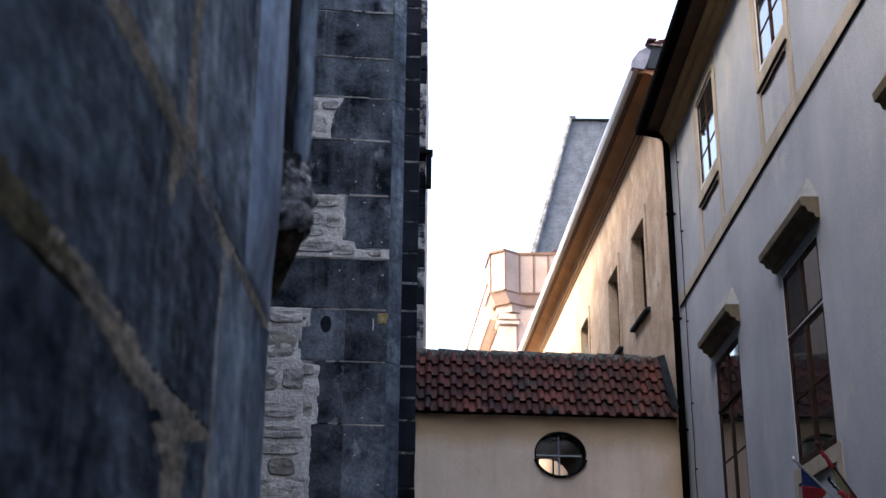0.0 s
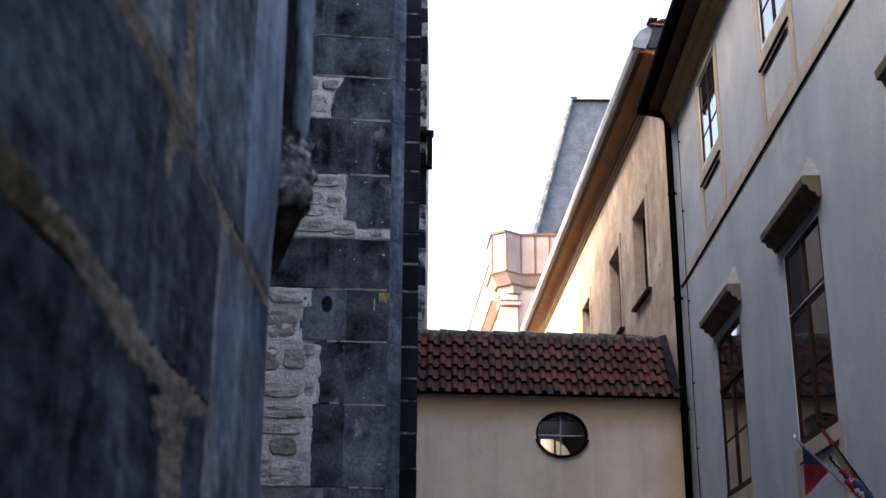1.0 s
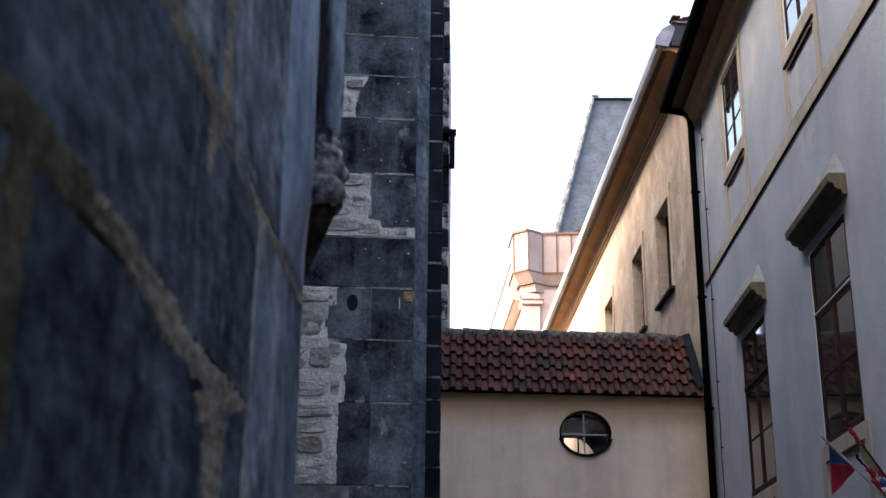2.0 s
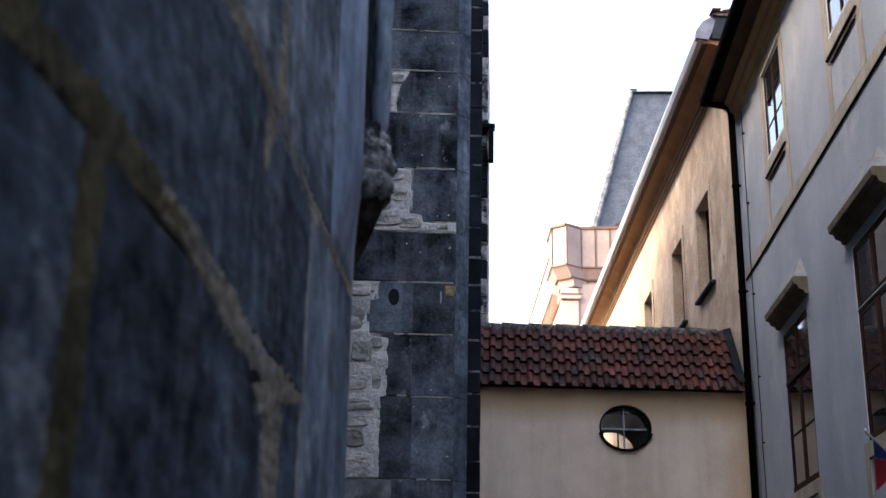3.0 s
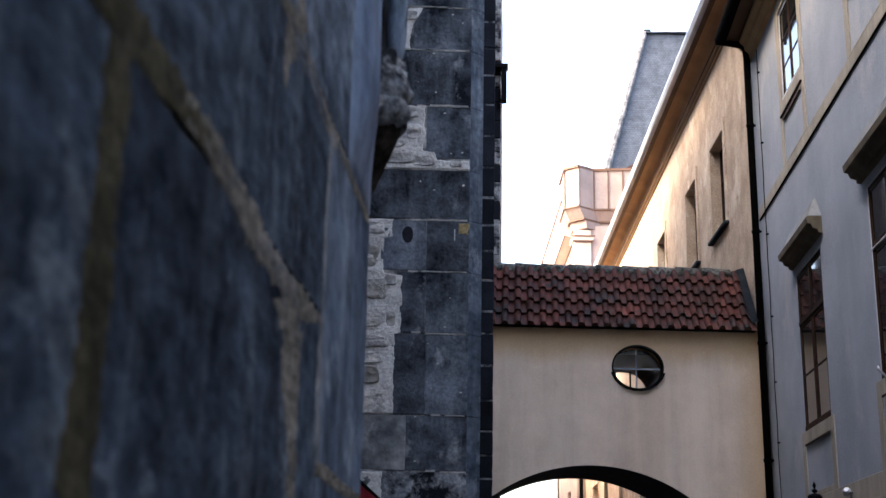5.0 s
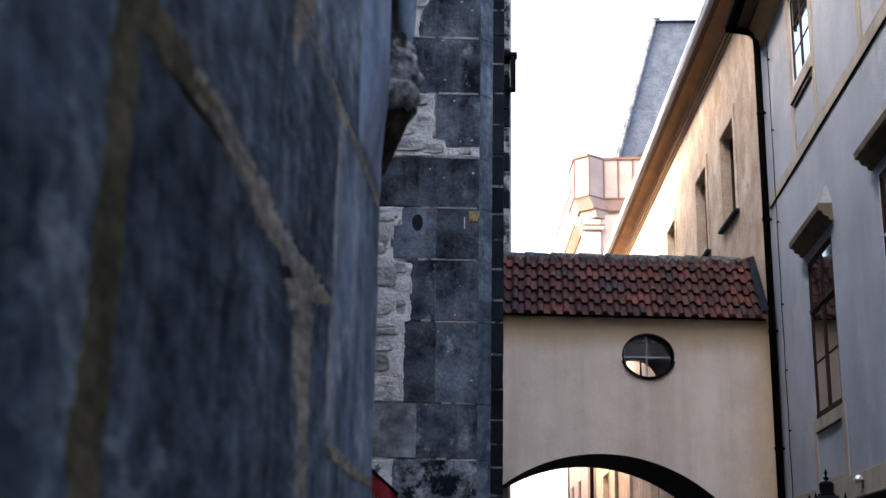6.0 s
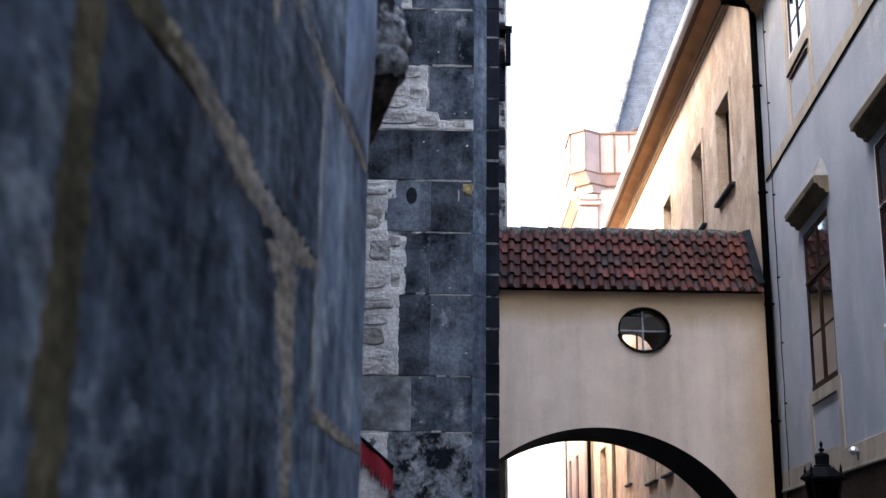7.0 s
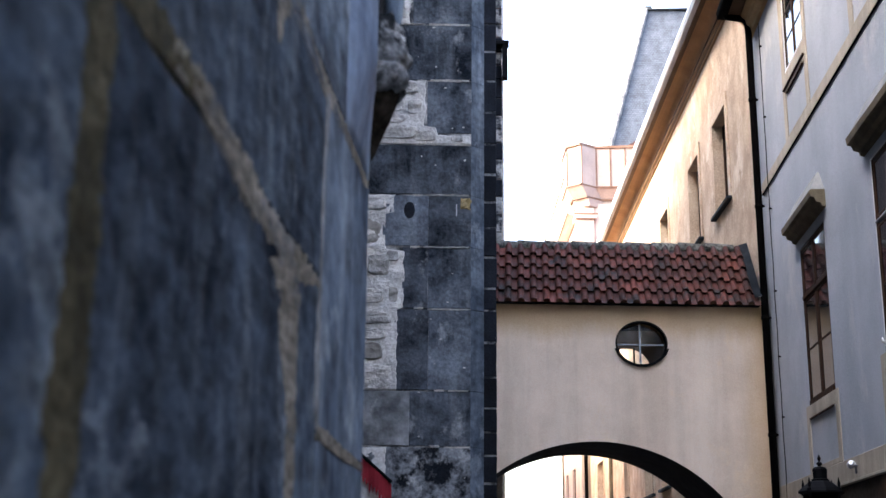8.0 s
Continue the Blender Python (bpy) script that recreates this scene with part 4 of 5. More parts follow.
def hanging(f, t0, d, u0, u1, upper, lower, mat, fold):
    """Cloth hanging from the pole between the shares u0 and u1, from height upper(u) to lower(u), in soft folds."""
    bm = bmesh.new()
    n, m = 16, 10
    grid = []
    for i in range(n + 1):
        u = u0 + (u1 - u0) * i / n
        p = t0 + d * u
        row = []
        for j in range(m + 1):
            v = j / m
            z = upper(u) + (lower(u) - upper(u)) * v
            row.append(bm.verts.new((p.x, p.y + fold * math.sin(26 * u) * (p.z - z) / 0.3, z)))
        grid.append(row)
    for i in range(n):
        for j in range(m):
            bm.faces.new((grid[i][j], grid[i + 1][j], grid[i + 1][j + 1], grid[i][j + 1]))
    bmesh.ops.solidify(bm, geom=bm.faces[:], thickness=0.003)
    part("cloth", bm, mat, f, smooth=True)


def furled(f, t0, d, u0, u1, r, mat, seed):
    """Cloth rolled loosely round the pole."""
    rr = random.Random(seed)
    n = 9
    pts = [t0 + d * (u0 + (u1 - u0) * k / n) + Vector((rr.uniform(-1, 1) * 0.008, 0, -0.012 + rr.uniform(-1, 1) * 0.008)) for k in range(n + 1)]
    part("cloth", tube(bmesh.new(), pts, [r * rr.uniform(0.75, 1.2) for k in range(n + 1)], 9), mat, f, smooth=True)


# a flag whose colours lie level, hanging free
f, t0, d = flag((2.98, 10.50, 3.552), (3.79, 10.978, 2.93), "blue, red and white flag hanging from a pale pole", STEEL, STEEL)
line = lambda u: t0.z + d.z * u
SPLIT = 3.335 - 2.93
hem = lambda u: 0.141 + (u - 0.08) * 0.74
hanging(f, t0, d, 0.08, 0.345, line, lambda u: min(SPLIT, line(u)), BLUE_CLOTH, 0.02)
hanging(f, t0, d, 0.08, 0.372, lambda u: min(SPLIT, line(u)), lambda u: min(hem(u), line(u) - 0.005), RED_CLOTH, 0.03)
hanging(f, t0, d, 0.27, 0.47, lambda u: min(hem(u), line(u)) - 0.004, lambda u: min(hem(u), line(u)) - 0.01 - 0.075 * math.sin(math.pi * (u - 0.265) / 0.21) ** 0.6, WHITE_CLOTH, 0.03)
f, t0, d = flag((3.342, 10.75, 3.424), (3.79, 10.883, 2.99), "furled red, white and blue flag on a pale pole", STEEL, IRON, 0.016)
furled(f, t0, d, 0.0, 0.20, 0.012, IRON, 1)
furled(f, t0, d, 0.18, 0.40, 0.026, RED_CLOTH, 2)
furled(f, t0, d, 0.34, 0.44, 0.031, WHITE_CLOTH, 3)
furled(f, t0, d, 0.40, 0.74, 0.042, BLUE_CLOTH, 4)
furled(f, t0 + Vector((-0.01, 0, -0.05)), d, 0.30, 0.78, 0.030, RED_CLOTH, 5)
furled(f, t0 + Vector((0.0, -0.01, -0.045)), d, 0.46, 0.60, 0.028, WHITE_CLOTH, 6)
f, t0, d = flag((3.34, 11.0, 3.782), (3.80, 11.15, 3.16), "olive and red flag on a dark wooden pole", WOOD, WOOD, 0.026)
line3 = lambda u: t0.z + d.z * u
hanging(f, t0, d, 0.22, 0.60, line3, lambda u: line3(u) - 0.02 - 0.17 * math.sin(math.pi * (u - 0.2) / 0.55), GREEN_CLOTH, 0.02)
hanging(f, t0, d, 0.52, 0.72, line3, lambda u: line3(u) - 0.012 - 0.07 * math.sin(math.pi * (u - 0.5) / 0.24), RED_CLOTH, 0.02)
furled(f, t0, d, 0.08, 0.30, 0.018, RED_CLOTH, 8)

awning = thing("awning", T, "red canvas awning with a toothed valance beside the buttress", "awning")
rnd = random.Random(5)
bm = bmesh.new()
n = 34
teeth = [rnd.uniform(0.045, 0.085) for k in range(n)]
for k in range(n):
    x0, x1 = -1.75 + 0.795 * k / n, -1.75 + 0.795 * (k + 1) / n
    z0, z1 = 2.915 - 0.695 * k / n, 2.915 - 0.695 * (k + 1) / n
    bow = [-0.045 - 0.012 * math.sin(0.9 * (k + e)) for e in (0, 1)]
    lo = 0.12
    v = [bm.verts.new(p) for p in ((x0, bow[0], z0), (x1, bow[1], z1), (x1, bow[1], z1 - lo), (x0 + (x1 - x0) * 0.45, bow[0] - 0.004, (z0 + z1) / 2 - lo - teeth[k]), (x0, bow[0], z0 - lo))]
    bm.faces.new(v)
bmesh.ops.remove_doubles(bm, verts=bm.verts, dist=1e-4)
bmesh.ops.solidify(bm, geom=bm.faces[:], thickness=0.005)
part("valance", bm, RED_CLOTH, awning)
part("edge_trim", tube(bmesh.new(), [(-1.75, -0.05, 2.925), (-0.955, -0.05, 2.235)], 0.012, 6), IRON, awning, "dark edging along the canvas")
part("rear_rail", tube(bmesh.new(), [(-1.75, -0.02, 2.91), (-0.97, -0.02, 2.225)], 0.02, 6), IRON, awning)

box_sign = thing("bracket_box", pose(-0.34, 21.45, 10.5), "dark timber bracket box on the tower corner", "bracket")
part("top_board", boxes((-0.1, 0.16, -0.14, 0.06, 0.72, 0.80), bevel=0.008), IRON, box_sign)
part("outer_board", boxes((0.035, 0.135, -0.12, 0.04, 0.06, 0.72), bevel=0.008), IRON, box_sign)
part("lower_board", boxes((0.0, 0.035, -0.12, 0.04, 0.02, 0.10), bevel=0.008), IRON, box_sign)

# ---- edge moulding and worn capital on the near buttress ----
bm = bmesh.new()
grid = []
for iz in range(61):
    z = 2.455 + 0.045 * iz
    full = min(1.0, max(0.0, (z - 2.475) / 0.22)) ** 0.7
    row = []
    for iy in range(15):
        u = iy / 14
        y = 2.475 + 0.435 * u
        groove = -0.010 * math.exp(-((u - 0.05) / 0.05) ** 2)
        crown = 0.030 * math.sin(math.pi * min(1.0, max(0.0, (u - 0.12) / 0.88))) ** 0.8
        wear = 0.004 * noise.noise(Vector((y * 9, z * 3.0, 4.0))) + 0.002 * noise.noise(Vector((y * 30, z * 12, 1.0)))
        row.append(bm.verts.new((0.0005 + 0.0045 * full + (groove + crown) * full + wear * full, y, z)))
    grid.append(row)
for a, b in zip(grid, grid[1:]):
    for k in range(14):
        bm.faces.new((a[k], a[k + 1], b[k + 1], b[k]))
rim = [e for e in bm.edges if e.is_boundary]
skirt = bmesh.ops.extrude_edge_only(bm, edges=rim)["geom"]
for v in skirt:
    if isinstance(v, bmesh.types.BMVert):
        v.co.x -= 0.03
bmesh.ops.recalc_face_normals(bm, faces=bm.faces)
shaft = thing("wall_moulding", pose(-0.45, 0, 0, 0, 0, -0.5), "smooth roll moulding on the buttress edge, sky light put into its blue", "moulding", kind="structure")
part("roll", bm, ROLL, shaft, smooth=True)


def worn(bm, big, small, seed, fade=lambda p: 1.0):
    """Weather a dense mesh: hollows and ridges across the surface."""
    bm.normal_update()
    off = Vector((seed * 3.1, seed * 1.7, seed))
    moves = []
    for v in bm.verts:
        p = v.co
        ridge = 1.0 - 2.4 * abs(noise.noise(Vector((p.x * 13, p.y * 13, p.z * 10)) + off))
        fine = noise.noise(Vector((p.x * 50, p.y * 50, p.z * 40)) + off)
        moves.append((v, v.normal * ((big * ridge + small * fine) * fade(p))))
    for v, d in moves:
        v.co += d
    return bm


def dense_lathe(profile, sides, step):
    """A turned form with even rings, ready for weathering."""
    fineprof = []
    for (r0, z0), (r1, z1) in zip(profile, profile[1:]):
        n = max(1, int(round((z1 - z0) / step)))
        fineprof += [(r0 + (r1 - r0) * k / n, z0 + (z1 - z0) * k / n) for k in range(n)]
    return lathe(bmesh.new(), fineprof + [profile[-1]], sides)


def capital(profile, big, small, seed):
    bm = worn(dense_lathe(profile, 48, 0.007), big, small, seed)
    for v in bm.verts:
        v.co.x -= max(0.0, 2.80 - v.co.z) * 0.18
        v.co.y += max(0.0, 2.80 - v.co.z) * 0.25
    return bm


part("capital_underside", capital([(0.005, 2.595), (0.022, 2.63), (0.036, 2.68), (0.050, 2.73), (0.062, 2.775), (0.064, 2.80)], 0.003, 0.002, 2), UNDERSIDE, near, "brown-black tapering underside, shade put into its colour", smooth=True).location = (-0.006, 3.10, 0)
part("worn_capital", capital([(0.058, 2.782), (0.074, 2.80), (0.070, 2.825), (0.054, 2.845), (0.074, 2.87), (0.068, 2.905), (0.060, 2.93), (0.048, 2.96), (0.040, 3.0)], 0.018, 0.007, 2), CARVED, near, "weathered carved stone capital", smooth=True).location = (-0.006, 3.10, 0)
bm = dense_lathe([(0.004, 2.93), (0.012, 2.96), (0.021, 3.0), (0.026, 3.06), (0.024, 3.2), (0.026, 3.4), (0.024, 3.7), (0.026, 4.6)], 24, 0.03)
worn(bm, 0.003, 0.0015, 5)
part("worn_shaft", bm, CORNER, near, "weathered blue-grey stone shaft", smooth=True).location = (0.036, 3.10, 0)
# dark backing added behind the shaft; its black carries the recess shadow
bm = bmesh.new()
grid = [[bm.verts.new((-0.012 + 0.022 * noise.noise(Vector((k * 0.31, z * 5.0, 2))) + 0.012 * noise.noise(Vector((k * 0.9, z * 17.0, 7))), 2.94 + 0.02 * k, z)) for k in range(20)] for z in (2.82 + 0.03 * n for n in range(60))]
for a, b in zip(grid, grid[1:]):
    for k in range(19):
        bm.faces.new((a[k], a[k + 1], b[k + 1], b[k]))
far_edge = bmesh.ops.extrude_edge_only(bm, edges=[e for e in bm.edges if e.is_boundary])["geom"]
for v in far_edge:
    if isinstance(v, bmesh.types.BMVert):
        v.co.x = -0.3
bmesh.ops.recalc_face_normals(bm, faces=bm.faces)
part("broken_core", bm, STONE_FAR, near, "black broken stone behind the shaft, recess shade put into its colour", smooth=True)

# ---- masonry: single stones ----
STONE_MESH = {}


def stone(parent, x0, x1, z0, z1, mat, m=None, deep=0.10, proud=0.0, bevel=0.012, bulge=0.006, gap=0.008, seed=0, flip=None, name="stone", ragged=0.0):
    """One squared stone in its parent's face; flip turns the face from -y to +x for the near wall."""
    w, h = round(x1 - x0 - gap, 3), round(z1 - z0 - gap, 3)
    key = (w, h, mat.name, seed % 5)
    if key not in STONE_MESH:
        me = bpy.data.meshes.new(name)
        bm = rough_block(w, deep, h, bevel, bulge, seed, 4 if bulge > 0.01 else 12 if ragged else 2, ragged)
        bm.normal_update()
        bm.to_mesh(me)
        bm.free()
        me.materials.append(mat)
        STONE_MESH[key] = me
    ob = new(name, STONE_MESH[key])
    ob.parent = parent
    c = ((x0 + x1) / 2, (z0 + z1) / 2)
    ob.matrix_local = pose(0.0 + proud, c[0], c[1], 0, 0, 90) if flip else pose(c[0], -proud, c[1])
    return ob


# buttress: sooty ashlar
rnd = random.Random(11)
Z = [0.0, 0.5, 0.95, 1.42, 1.98, 2.49, 2.89, 3.49, 3.96, 4.36, 4.76, 5.28, 5.75, 6.12, 6.48, 6.90, 7.34, 7.75, 8.2, 8.7, 9.2]
CUT = {2.89: (-0.96, -0.71), 3.49: (-0.91, -0.72), 3.96: (-1.06, -0.72), 4.36: (-1.26,), 5.28: (-1.14,), 5.75: (-0.86,), 4.76: (-0.74,), 6.12: (-1.0,), 6.48: (-1.05, -0.96), 6.9: (-0.9,), 2.49: (-0.84,), 1.98: (-0.99,), 1.42: (-0.7,)}
BARE = {2.89, 3.49, 3.96, 5.75, 4.76}       # courses whose inner part is rubble
for k, (lo, hi) in enumerate(zip(Z, Z[1:])):
    edges = [*CUT.get(lo, (-0.95,)), -0.402]
    if lo not in BARE:
        edges = [-1.6] + edges
    for j, (a, b) in enumerate(zip(edges, edges[1:])):
        tight = 0.005
        z0 = lo + (0.09 if lo == 4.76 else 0.0)
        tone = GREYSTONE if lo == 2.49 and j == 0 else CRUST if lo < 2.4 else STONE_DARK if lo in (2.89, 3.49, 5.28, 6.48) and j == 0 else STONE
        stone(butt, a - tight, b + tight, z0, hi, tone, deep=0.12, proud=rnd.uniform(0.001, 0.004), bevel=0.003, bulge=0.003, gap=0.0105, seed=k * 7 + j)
# smeared pale pointing along parts of the joints
for k, z in enumerate(Z[3:18]):
    a = rnd.uniform(-0.78, -0.56)
    for x0, x1 in ((a, -0.42), (-1.02 if z in (6.48, 6.12, 5.75) else a - 0.1, a - 0.03)):
        if x1 - x0 > 0.04:
            part("pointing", rough_block(x1 - x0, 0.03, rnd.uniform(0.009, 0.017), 0.002, 0.003, 30 + k, 14, 0.0045), PALE_MORTAR, butt).location = ((x0 + x1) / 2, -0.006, z + rnd.uniform(-0.004, 0.004))
# chamfered edge stones
for lo, hi in zip(Z, Z[1:]):
    bm = bmesh.new()
    p0 = [bm.verts.new((x, y, lo + 0.002)) for x, y in ((-0.404, 0.002), (-0.302, 0.075), (-0.302, 0.3), (-0.41, 0.3))]
    p1 = [bm.verts.new((x, y, hi - 0.002)) for x, y in ((-0.404, 0.002), (-0.302, 0.075), (-0.302, 0.3), (-0.41, 0.3))]
    for i in range(4):
        bm.faces.new((p0[i], p0[(i + 1) % 4], p1[(i + 1) % 4], p1[i]))
    bm.faces.new(p0[::-1]), bm.faces.new(p1)
    bmesh.ops.recalc_face_normals(bm, faces=bm.faces)
    part("edge_stone", bm, EDGE, butt)


def patch(x0, z0, z1, edge, seed):
    """Lime mortar trowelled over a robbed face, uneven, with a ragged inner edge."""
    bm = bmesh.new()
    nx, nz = int((edge((z0 + z1) / 2) - x0) / 0.014), int((z1 - z0) / 0.014)
    rows = []
    for i in range(nz + 1):
        z = z0 + (z1 - z0) * i / nz
        lim = edge(z) + 0.018 * noise.noise(Vector((z * 9, seed, 0))) + 0.009 * noise.noise(Vector((z * 45, seed, 3)))
        row = []
        for k in range(nx + 1):
            x = x0 + (lim - x0) * k / nx
            end = min(1.0, (nx - k) / 2.0, i / 1.0, (nz - i) / 1.0)
            y = -0.010 * noise.noise(Vector((x * 8, z * 11, seed))) - 0.007 * abs(noise.noise(Vector((x * 26, z * 34, seed)))) - 0.003 * noise.noise(Vector((x * 80, z * 80, seed)))
            row.append(bm.verts.new((x, -0.006 + y if end > 0 else 0.012, z + 0.006 * noise.noise(Vector((x * 12, i * 0.1, seed))))))
        rows.append(row)
    for a, b in zip(rows, rows[1:]):
        for k in range(nx):
            bm.faces.new((a[k], a[k + 1], b[k + 1], b[k]))
    bmesh.ops.recalc_face_normals(bm, faces=bm.faces)
    if sum(f.normal.y for f in bm.faces) > 0:
        bmesh.ops.reverse_faces(bm, faces=bm.faces)
    part("mortar_bed", bm, PALE_MORTAR, butt, "pale lime mortar")


def field_stone(x0, x1, z0, z1, seed, mat=RUBBLE, proud=0.022):
    """One broken stone of uneven outline, its face split and hollowed."""
    bm = bmesh.new()
    w, h = (x1 - x0) / 2, (z1 - z0) / 2
    n, rings = 28, (1.0, 0.97, 0.86, 0.62, 0.32)
    loops = []
    for r in rings:
        loop = []
        for k in range(n):
            a = 2 * math.pi * k / n
            c, q = math.cos(a), math.sin(a)
            f = (abs(c) ** 4.5 + abs(q) ** 4.5) ** (-1 / 4.5)
            f *= 1.0 + 0.13 * noise.noise(Vector((c * 1.7, q * 1.7, seed))) + 0.06 * noise.noise(Vector((c * 5, q * 5, seed + 9)))
            x, z = c * f * w * r, q * f * h * r
            split = 0.016 * noise.noise(Vector((x * 6, z * 18, seed))) + 0.007 * noise.noise(Vector((x * 24, z * 50, seed)))
            y = 0.03 if r == 1.0 else -proud * (0.45 if r == 0.97 else 1.0) - split * (0.4 if r > 0.9 else 1.0)
            loop.append(bm.verts.new((x, y, z)))
        loops.append(loop)
    for a, b in zip(loops, loops[1:]):
        for k in range(n):
            bm.faces.new((a[k], a[(k + 1) % n], b[(k + 1) % n], b[k]))
    bm.faces.new(loops[-1])
    bmesh.ops.recalc_face_normals(bm, faces=bm.faces)
    part("rubble_stone", bm, mat, butt).location = ((x0 + x1) / 2, 0, (z0 + z1) / 2)


def edge_low(z):
    return -0.93 if z < 3.48 else -0.885 if z < 3.94 else -1.03 if z < 4.22 else -0.965


def edge_mid(z):
    return -0.60 if z < 4.80 else -0.66 if z < 4.90 else -0.75


patch(-1.6, 2.885, 4.365, edge_low, 1)
patch(-1.6, 4.755, 5.285, edge_mid, 2)
patch(-1.6, 5.745, 6.12, lambda z: -0.875 + 0.10 * max(0.0, (z - 5.88) / 0.24) ** 1.6, 3)
patch(-0.70, 4.758, 4.845, lambda z: -0.40, 4)
patch(-1.6, 1.98, 2.49, lambda z: -0.99, 5)
LOW = [(-1.30, -1.03, 4.235, 4.335), (-1.31, -1.075, 3.965, 4.185), (-1.38, -1.19, 3.72, 3.905), (-1.165, -1.00, 3.735, 3.90), (-1.03, -0.935, 3.845, 3.925),
       (-1.32, -1.035, 3.525, 3.635), (-1.005, -0.935, 3.535, 3.655), (-1.32, -0.985, 3.37, 3.465), (-1.33, -1.01, 3.255, 3.345), (-1.24, -1.04, 3.11, 3.235), (-1.34, -0.965, 2.90, 3.085)]
for k, b in enumerate(LOW):
    field_stone(*b, 10 + k, QUOIN if k in (1, 2, 6, 9) else RUBBLE, 0.012 if k in (1, 2, 6, 10) else 0.024)
for k, b in enumerate(((-1.05, -0.80, 5.17, 5.265), (-1.16, -0.91, 5.02, 5.13), (-0.89, -0.775, 5.00, 5.12), (-1.2, -0.90, 4.93, 5.005), (-1.17, -0.80, 4.80, 4.915), (-0.86, -0.665, 4.785, 4.875), (-0.56, -0.465, 4.785, 4.835),
                        (-1.10, -0.99, 5.99, 6.085), (-0.965, -0.83, 6.00, 6.08), (-1.13, -0.905, 5.775, 5.955))):
    field_stone(*b, 40 + k, RUBBLE, 0.013 if k == 9 else 0.022)
# gilded fragment of paint, and a black disc painting a dark hole
tagged(part("stone_patch", rough_block(0.095, 0.03, 0.11, 0.015, 0.01, 5), material("ochre_patch", (0.24, 0.17, 0.07), (0.38, 0.30, 0.16), 20, 0.9, 0.6, 0, 60, 0.3), butt), "ochre stone repair")
bpy.data.objects["stone_patch"].location = (-0.445, -0.012, 4.295)
bm = lathe(bmesh.new(), [(0.052, 0.0), (0.050, 0.0045), (0.038, 0.006)], 20)
for v in bm.verts:
    v.co.x, v.co.y = v.co.x * 0.82 * (1 + 0.12 * noise.noise(v.co * 30)), v.co.y * 1.25
part("iron_plug", bm, STONE_FAR, butt, "black disc drawn as the shade of a hole").matrix_local = pose(-0.862, -0.005, 4.24, 90)
part("iron_pin", boxes((-0.515, -0.509, -0.012, 0.0, 4.20, 4.29)), STEEL, butt, "thin pale metal pin")

# lime splashes and chipped spots on the sooty stones
cr = random.Random(23)
for k in range(26):
    w = cr.uniform(0.008, 0.022)
    part("lime_splash", rough_block(w, 0.008, w * cr.uniform(0.4, 0.9), 0.002, 0.002, k, 3, 0.003), PALE_MORTAR, butt).location = (cr.uniform(-0.85, -0.43), -0.006, cr.uniform(2.0, 6.9))
# tower corner: one long stone a course, pale joints between
z, k = 0.0, 0
while z < 14:
    h = rnd.uniform(0.32, 0.52)
    stone(tower_front, -1.3, 0.018, z, z + h, STONE_FAR, deep=0.2, bevel=0.012, bulge=0.006, gap=rnd.uniform(0.016, 0.032), seed=k).location.y = -0.05 + rnd.uniform(-0.004, 0.004)
    z += h
    k += 1
z, k = 0.3, 0
while z < 14.3:
    h = rnd.uniform(0.26, 0.40)
    dark = z > 8.3 and rnd.random() < 0.5
    s = stone(tower_back, -1.2, -0.312 + (0.006 if dark else 0.0), z, z + h, STONE_FAR if dark else TOWER_PALE if z > 7.6 else QUOIN, deep=0.3, bevel=0.012, bulge=0.006, gap=0.012, seed=k, name="quoin")
    s.location.y = 21.50
    z += h
    k += 1

# near buttress: big blue-black blocks
ROWS_NEAR = [
    (0.0, 0.45, (-1.6, -0.7, 0.2, 1.1, 2.1, 2.93)),
    (0.45, 0.88, (-1.2, -0.2, 0.7, 1.6, 2.93)),
    (0.88, 1.34, (-1.6, -0.6, 0.4, 1.5, 2.36, 2.93)),
    (1.34, 2.065, (-1.5, -0.4, 1.05, 2.045, 2.275)),
    (2.065, 2.465, (-1.8, -0.6, 0.25, 2.275)),
    (2.465, 3.45, (-1.6, -0.5, 0.62, 1.90, 2.93)),
    (3.45, 4.30, (-1.2, 0.0, 1.4, 2.93)),
    (4.30, 4.80, (-1.6, -0.2, 0.9, 2.2, 2.93)),
]
# blocks in paler and darker copies of the near stone
NEAR_TONE = {(1.34, 2.045): DARK_NEAR, (1.34, 1.05): STONE_NEAR, (2.465, 1.90): PALE_NEAR, (2.465, 2.93): PALE_NEAR, (2.065, 2.275): STONE_NEAR, (0.88, 1.5): PALE_NEAR, (3.45, 1.4): PALE_NEAR}
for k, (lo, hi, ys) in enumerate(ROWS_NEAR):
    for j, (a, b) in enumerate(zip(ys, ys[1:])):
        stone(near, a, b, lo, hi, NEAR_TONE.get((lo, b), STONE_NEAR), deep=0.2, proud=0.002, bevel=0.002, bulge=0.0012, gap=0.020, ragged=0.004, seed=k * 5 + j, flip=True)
for lo, hi in ((1.785, 2.465), (1.34, 1.785)):
    stone(near, 2.275, 2.93, lo, hi, CORNER, deep=0.2, proud=0.002, bevel=0.002, bulge=0.001, gap=0.018, ragged=0.003, seed=int(lo * 40), flip=True)


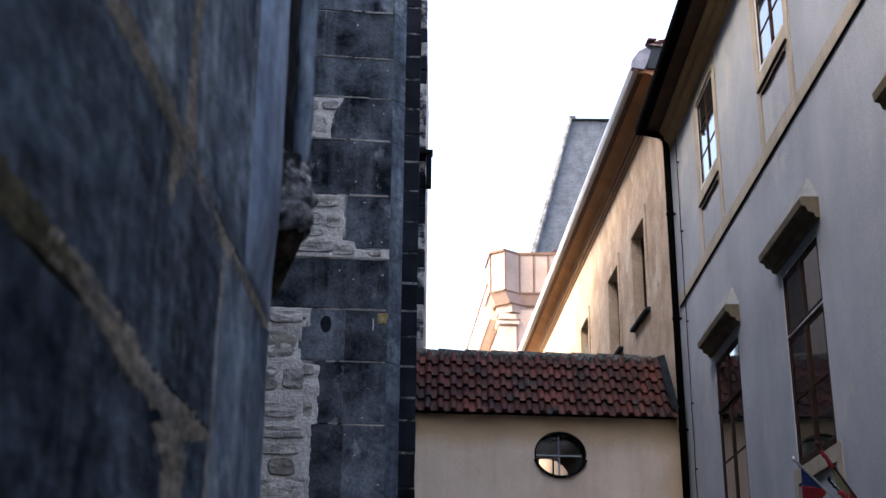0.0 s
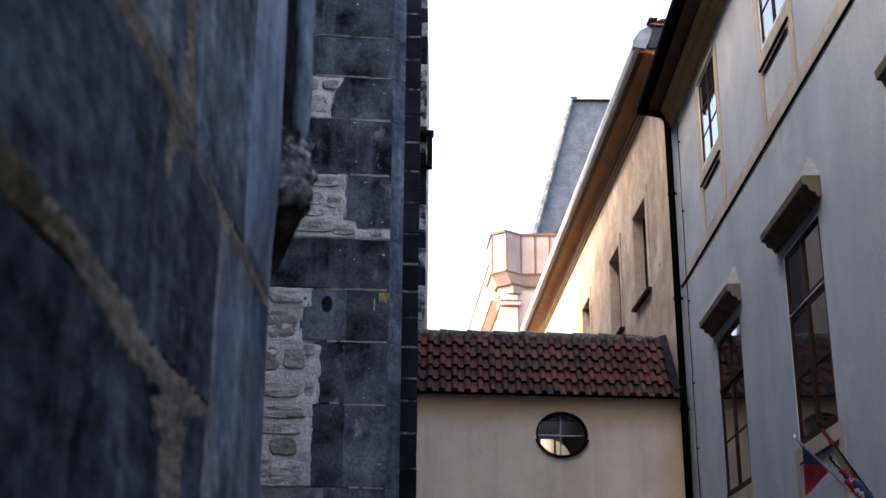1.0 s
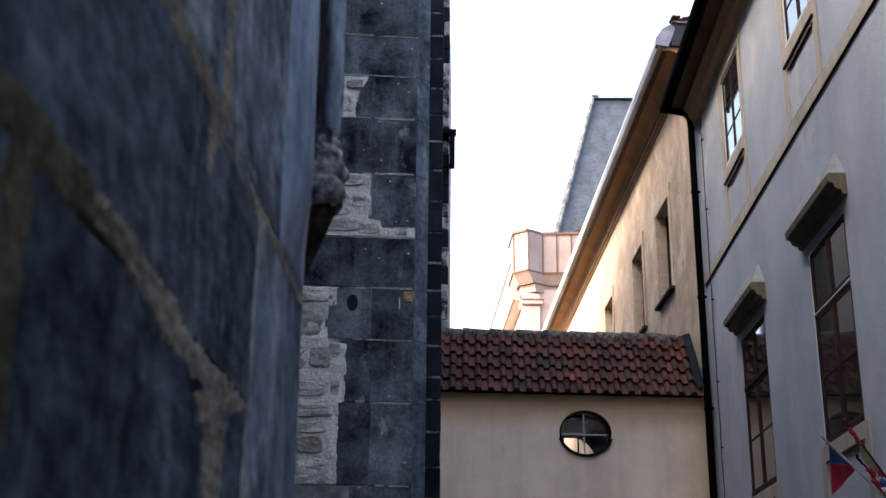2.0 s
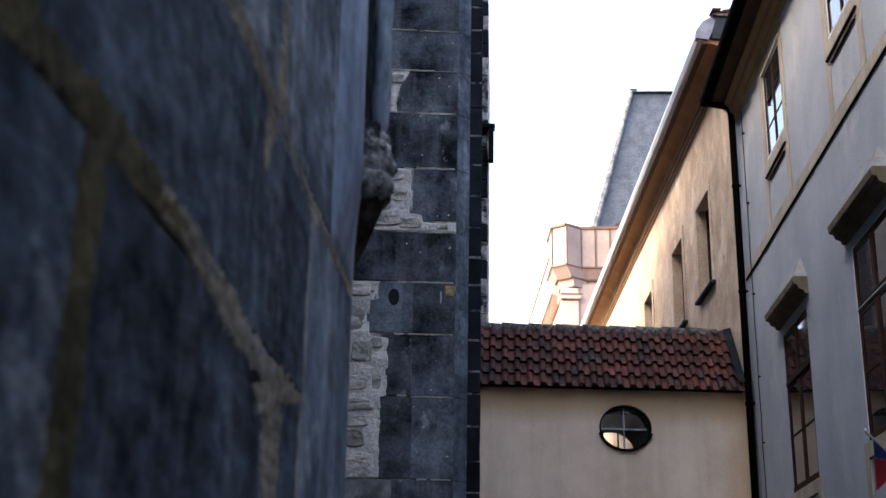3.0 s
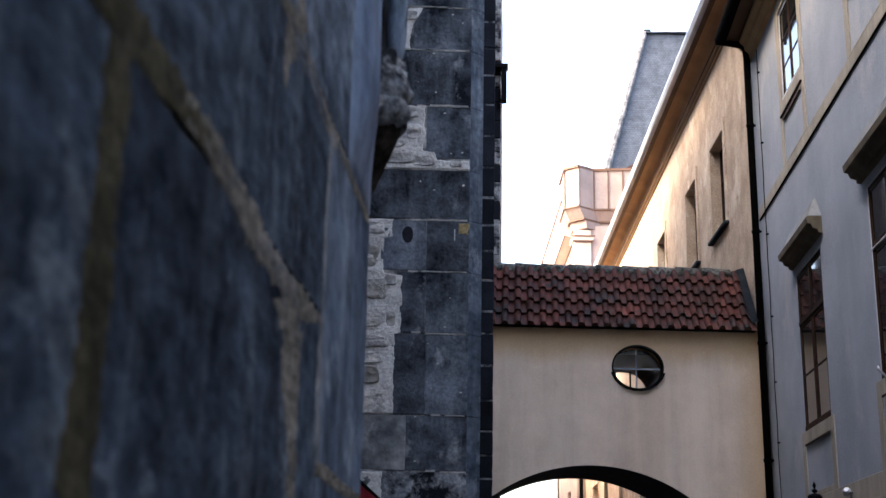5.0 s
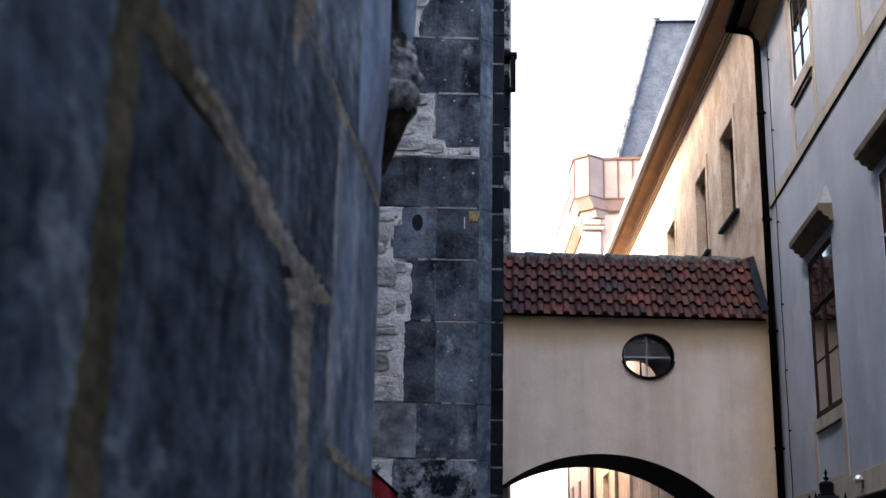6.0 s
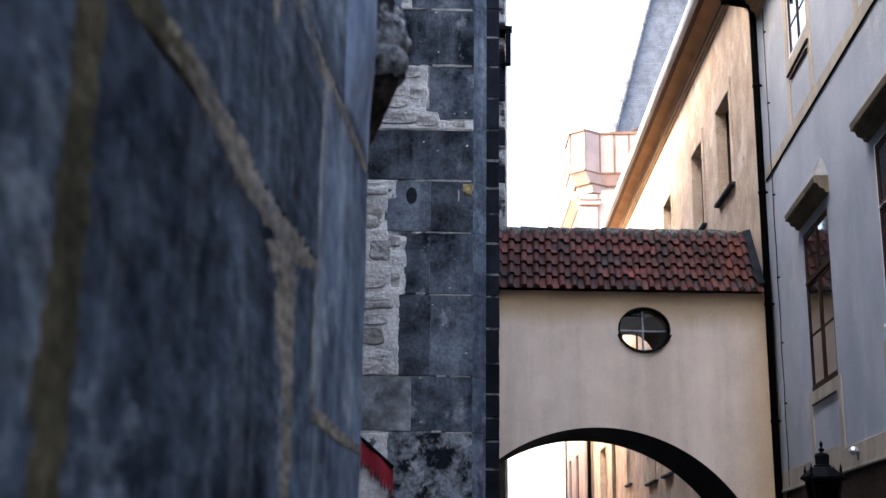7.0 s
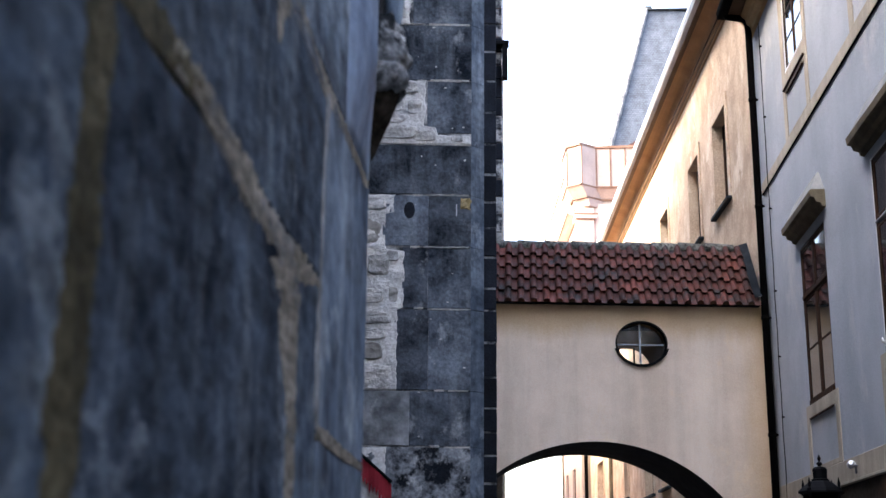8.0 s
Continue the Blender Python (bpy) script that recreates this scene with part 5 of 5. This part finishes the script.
def smear(points, mat, seed, label="", ragged=0.011, thick=0.0008):
    """Mortar pressed into a joint and smeared over its edges: points are (y, z, half width)."""
    pts = [Vector((y, z)) for y, z, w in points]
    wide = [w for y, z, w in points]
    line, widths = [], []
    for a, b, wa, wb in zip(pts, pts[1:], wide, wide[1:]):
        n = max(2, int((b - a).length / 0.008))
        for k in range(n):
            line.append(a.lerp(b, k / n))
            widths.append(wa + (wb - wa) * k / n)
    bm = bmesh.new()
    rows = []
    across = (-1.0, -0.86, -0.5, 0.0, 0.5, 0.86, 1.0)
    for i, (p, w) in enumerate(zip(line, widths)):
        d = (line[min(i + 3, len(line) - 1)] - line[max(i - 3, 0)]).normalized()
        side = Vector((-d.y, d.x))
        row = []
        for u in across:
            e = 0.0
            if abs(u) > 0.4:
                s = 1 if u > 0 else -1
                e = s * ragged * (0.8 * noise.noise(Vector((p.x * 9, p.y * 9, seed + s))) + 1.0 * noise.noise(Vector((p.x * 38, p.y * 38, seed - 3 * s))) + 0.9 * noise.noise(Vector((p.x * 110, p.y * 110, seed + 7 * s)))) * min(1.0, w / 0.02)
            q = p + side * (u * w + e)
            lump = 0.0009 * noise.noise(Vector((q.x * 45, q.y * 45, seed))) + 0.0004 * noise.noise(Vector((q.x * 130, q.y * 130, seed)))
            x = 0.0012 if abs(u) == 1.0 else 0.0027 + thick * (1 - u * u) + lump
            row.append(bm.verts.new((x, q.x, q.y)))
        rows.append(row)
    for a, b in zip(rows, rows[1:]):
        for k in range(len(across) - 1):
            bm.faces.new((a[k], a[k + 1], b[k + 1], b[k]))
    bmesh.ops.recalc_face_normals(bm, faces=bm.faces)
    if sum(f.normal.x for f in bm.faces) < 0:
        bmesh.ops.reverse_faces(bm, faces=bm.faces)
    part("mortar_joint", bm, mat, near, label)


smear([(-1.5, 2.07, .028), (0.5, 2.075, .030), (1.17, 2.082, .029), (1.30, 2.086, .024), (1.40, 2.084, .010)], OLIVE_MORTAR, 11, "", 0.013, 0.0012)
smear([(1.24, 2.084, .012), (1.34, 2.086, .022), (1.46, 2.078, .029), (1.63, 2.060, .031), (1.82, 2.042, .032), (2.05, 2.043, .030), (2.20, 2.056, .016), (2.27, 2.06, .006)], MORTAR_TAN, 1, "tan mortar in the bed joint", 0.013)
smear([(1.965, 2.035, .17), (1.975, 2.00, .125), (1.985, 1.94, .094), (2.012, 1.87, .066), (2.034, 1.79, .046), (2.045, 1.63, .042), (2.05, 1.36, .04)], MORTAR_TAN, 2, "", 0.010)
smear([(1.052, 2.07, .040), (1.058, 1.95, .037), (1.050, 1.80, .038), (1.048, 1.65, .040), (1.045, 1.36, .040)], OLIVE_MORTAR, 3, "dark olive mortar in the upright joint", 0.012)
smear([(2.30, 2.45, .034), (2.285, 2.40, .024), (2.272, 2.25, .017), (2.272, 2.08, .018), (2.266, 1.95, .023), (2.275, 1.84, .026), (2.285, 1.785, .022)], MORTAR_GREY, 4, "thin grey mortar beside the corner stones", 0.006)
smear([(2.275, 1.79, .016), (2.40, 1.79, .017), (2.62, 1.785, .015), (2.93, 1.785, .010)], MORTAR_TAN, 5, "", 0.005)
smear([(-1.5, 2.47, .028), (0.6, 2.47, .028), (1.47, 2.476, .026), (1.65, 2.480, .026), (1.81, 2.474, .028), (2.04, 2.460, .026), (2.31, 2.450, .024), (2.60, 2.456, .021), (2.90, 2.456, .014)], MORTAR_TAN, 6, "", 0.010)
smear([(1.94, 2.49, .055), (1.91, 2.54, .045), (1.90, 2.62, .036), (1.905, 2.72, .030), (1.90, 3.0, .030), (1.90, 3.4, .03)], MORTAR_TAN, 7, "", 0.008)
smear([(1.86, 2.455, .05), (1.825, 2.42, .04), (1.815, 2.36, .022), (1.82, 2.33, .006)], MORTAR_TAN, 8, "", 0.008)
smear([(0.62, 2.49, .02), (0.62, 3.4, .02)], MORTAR_TAN, 9)
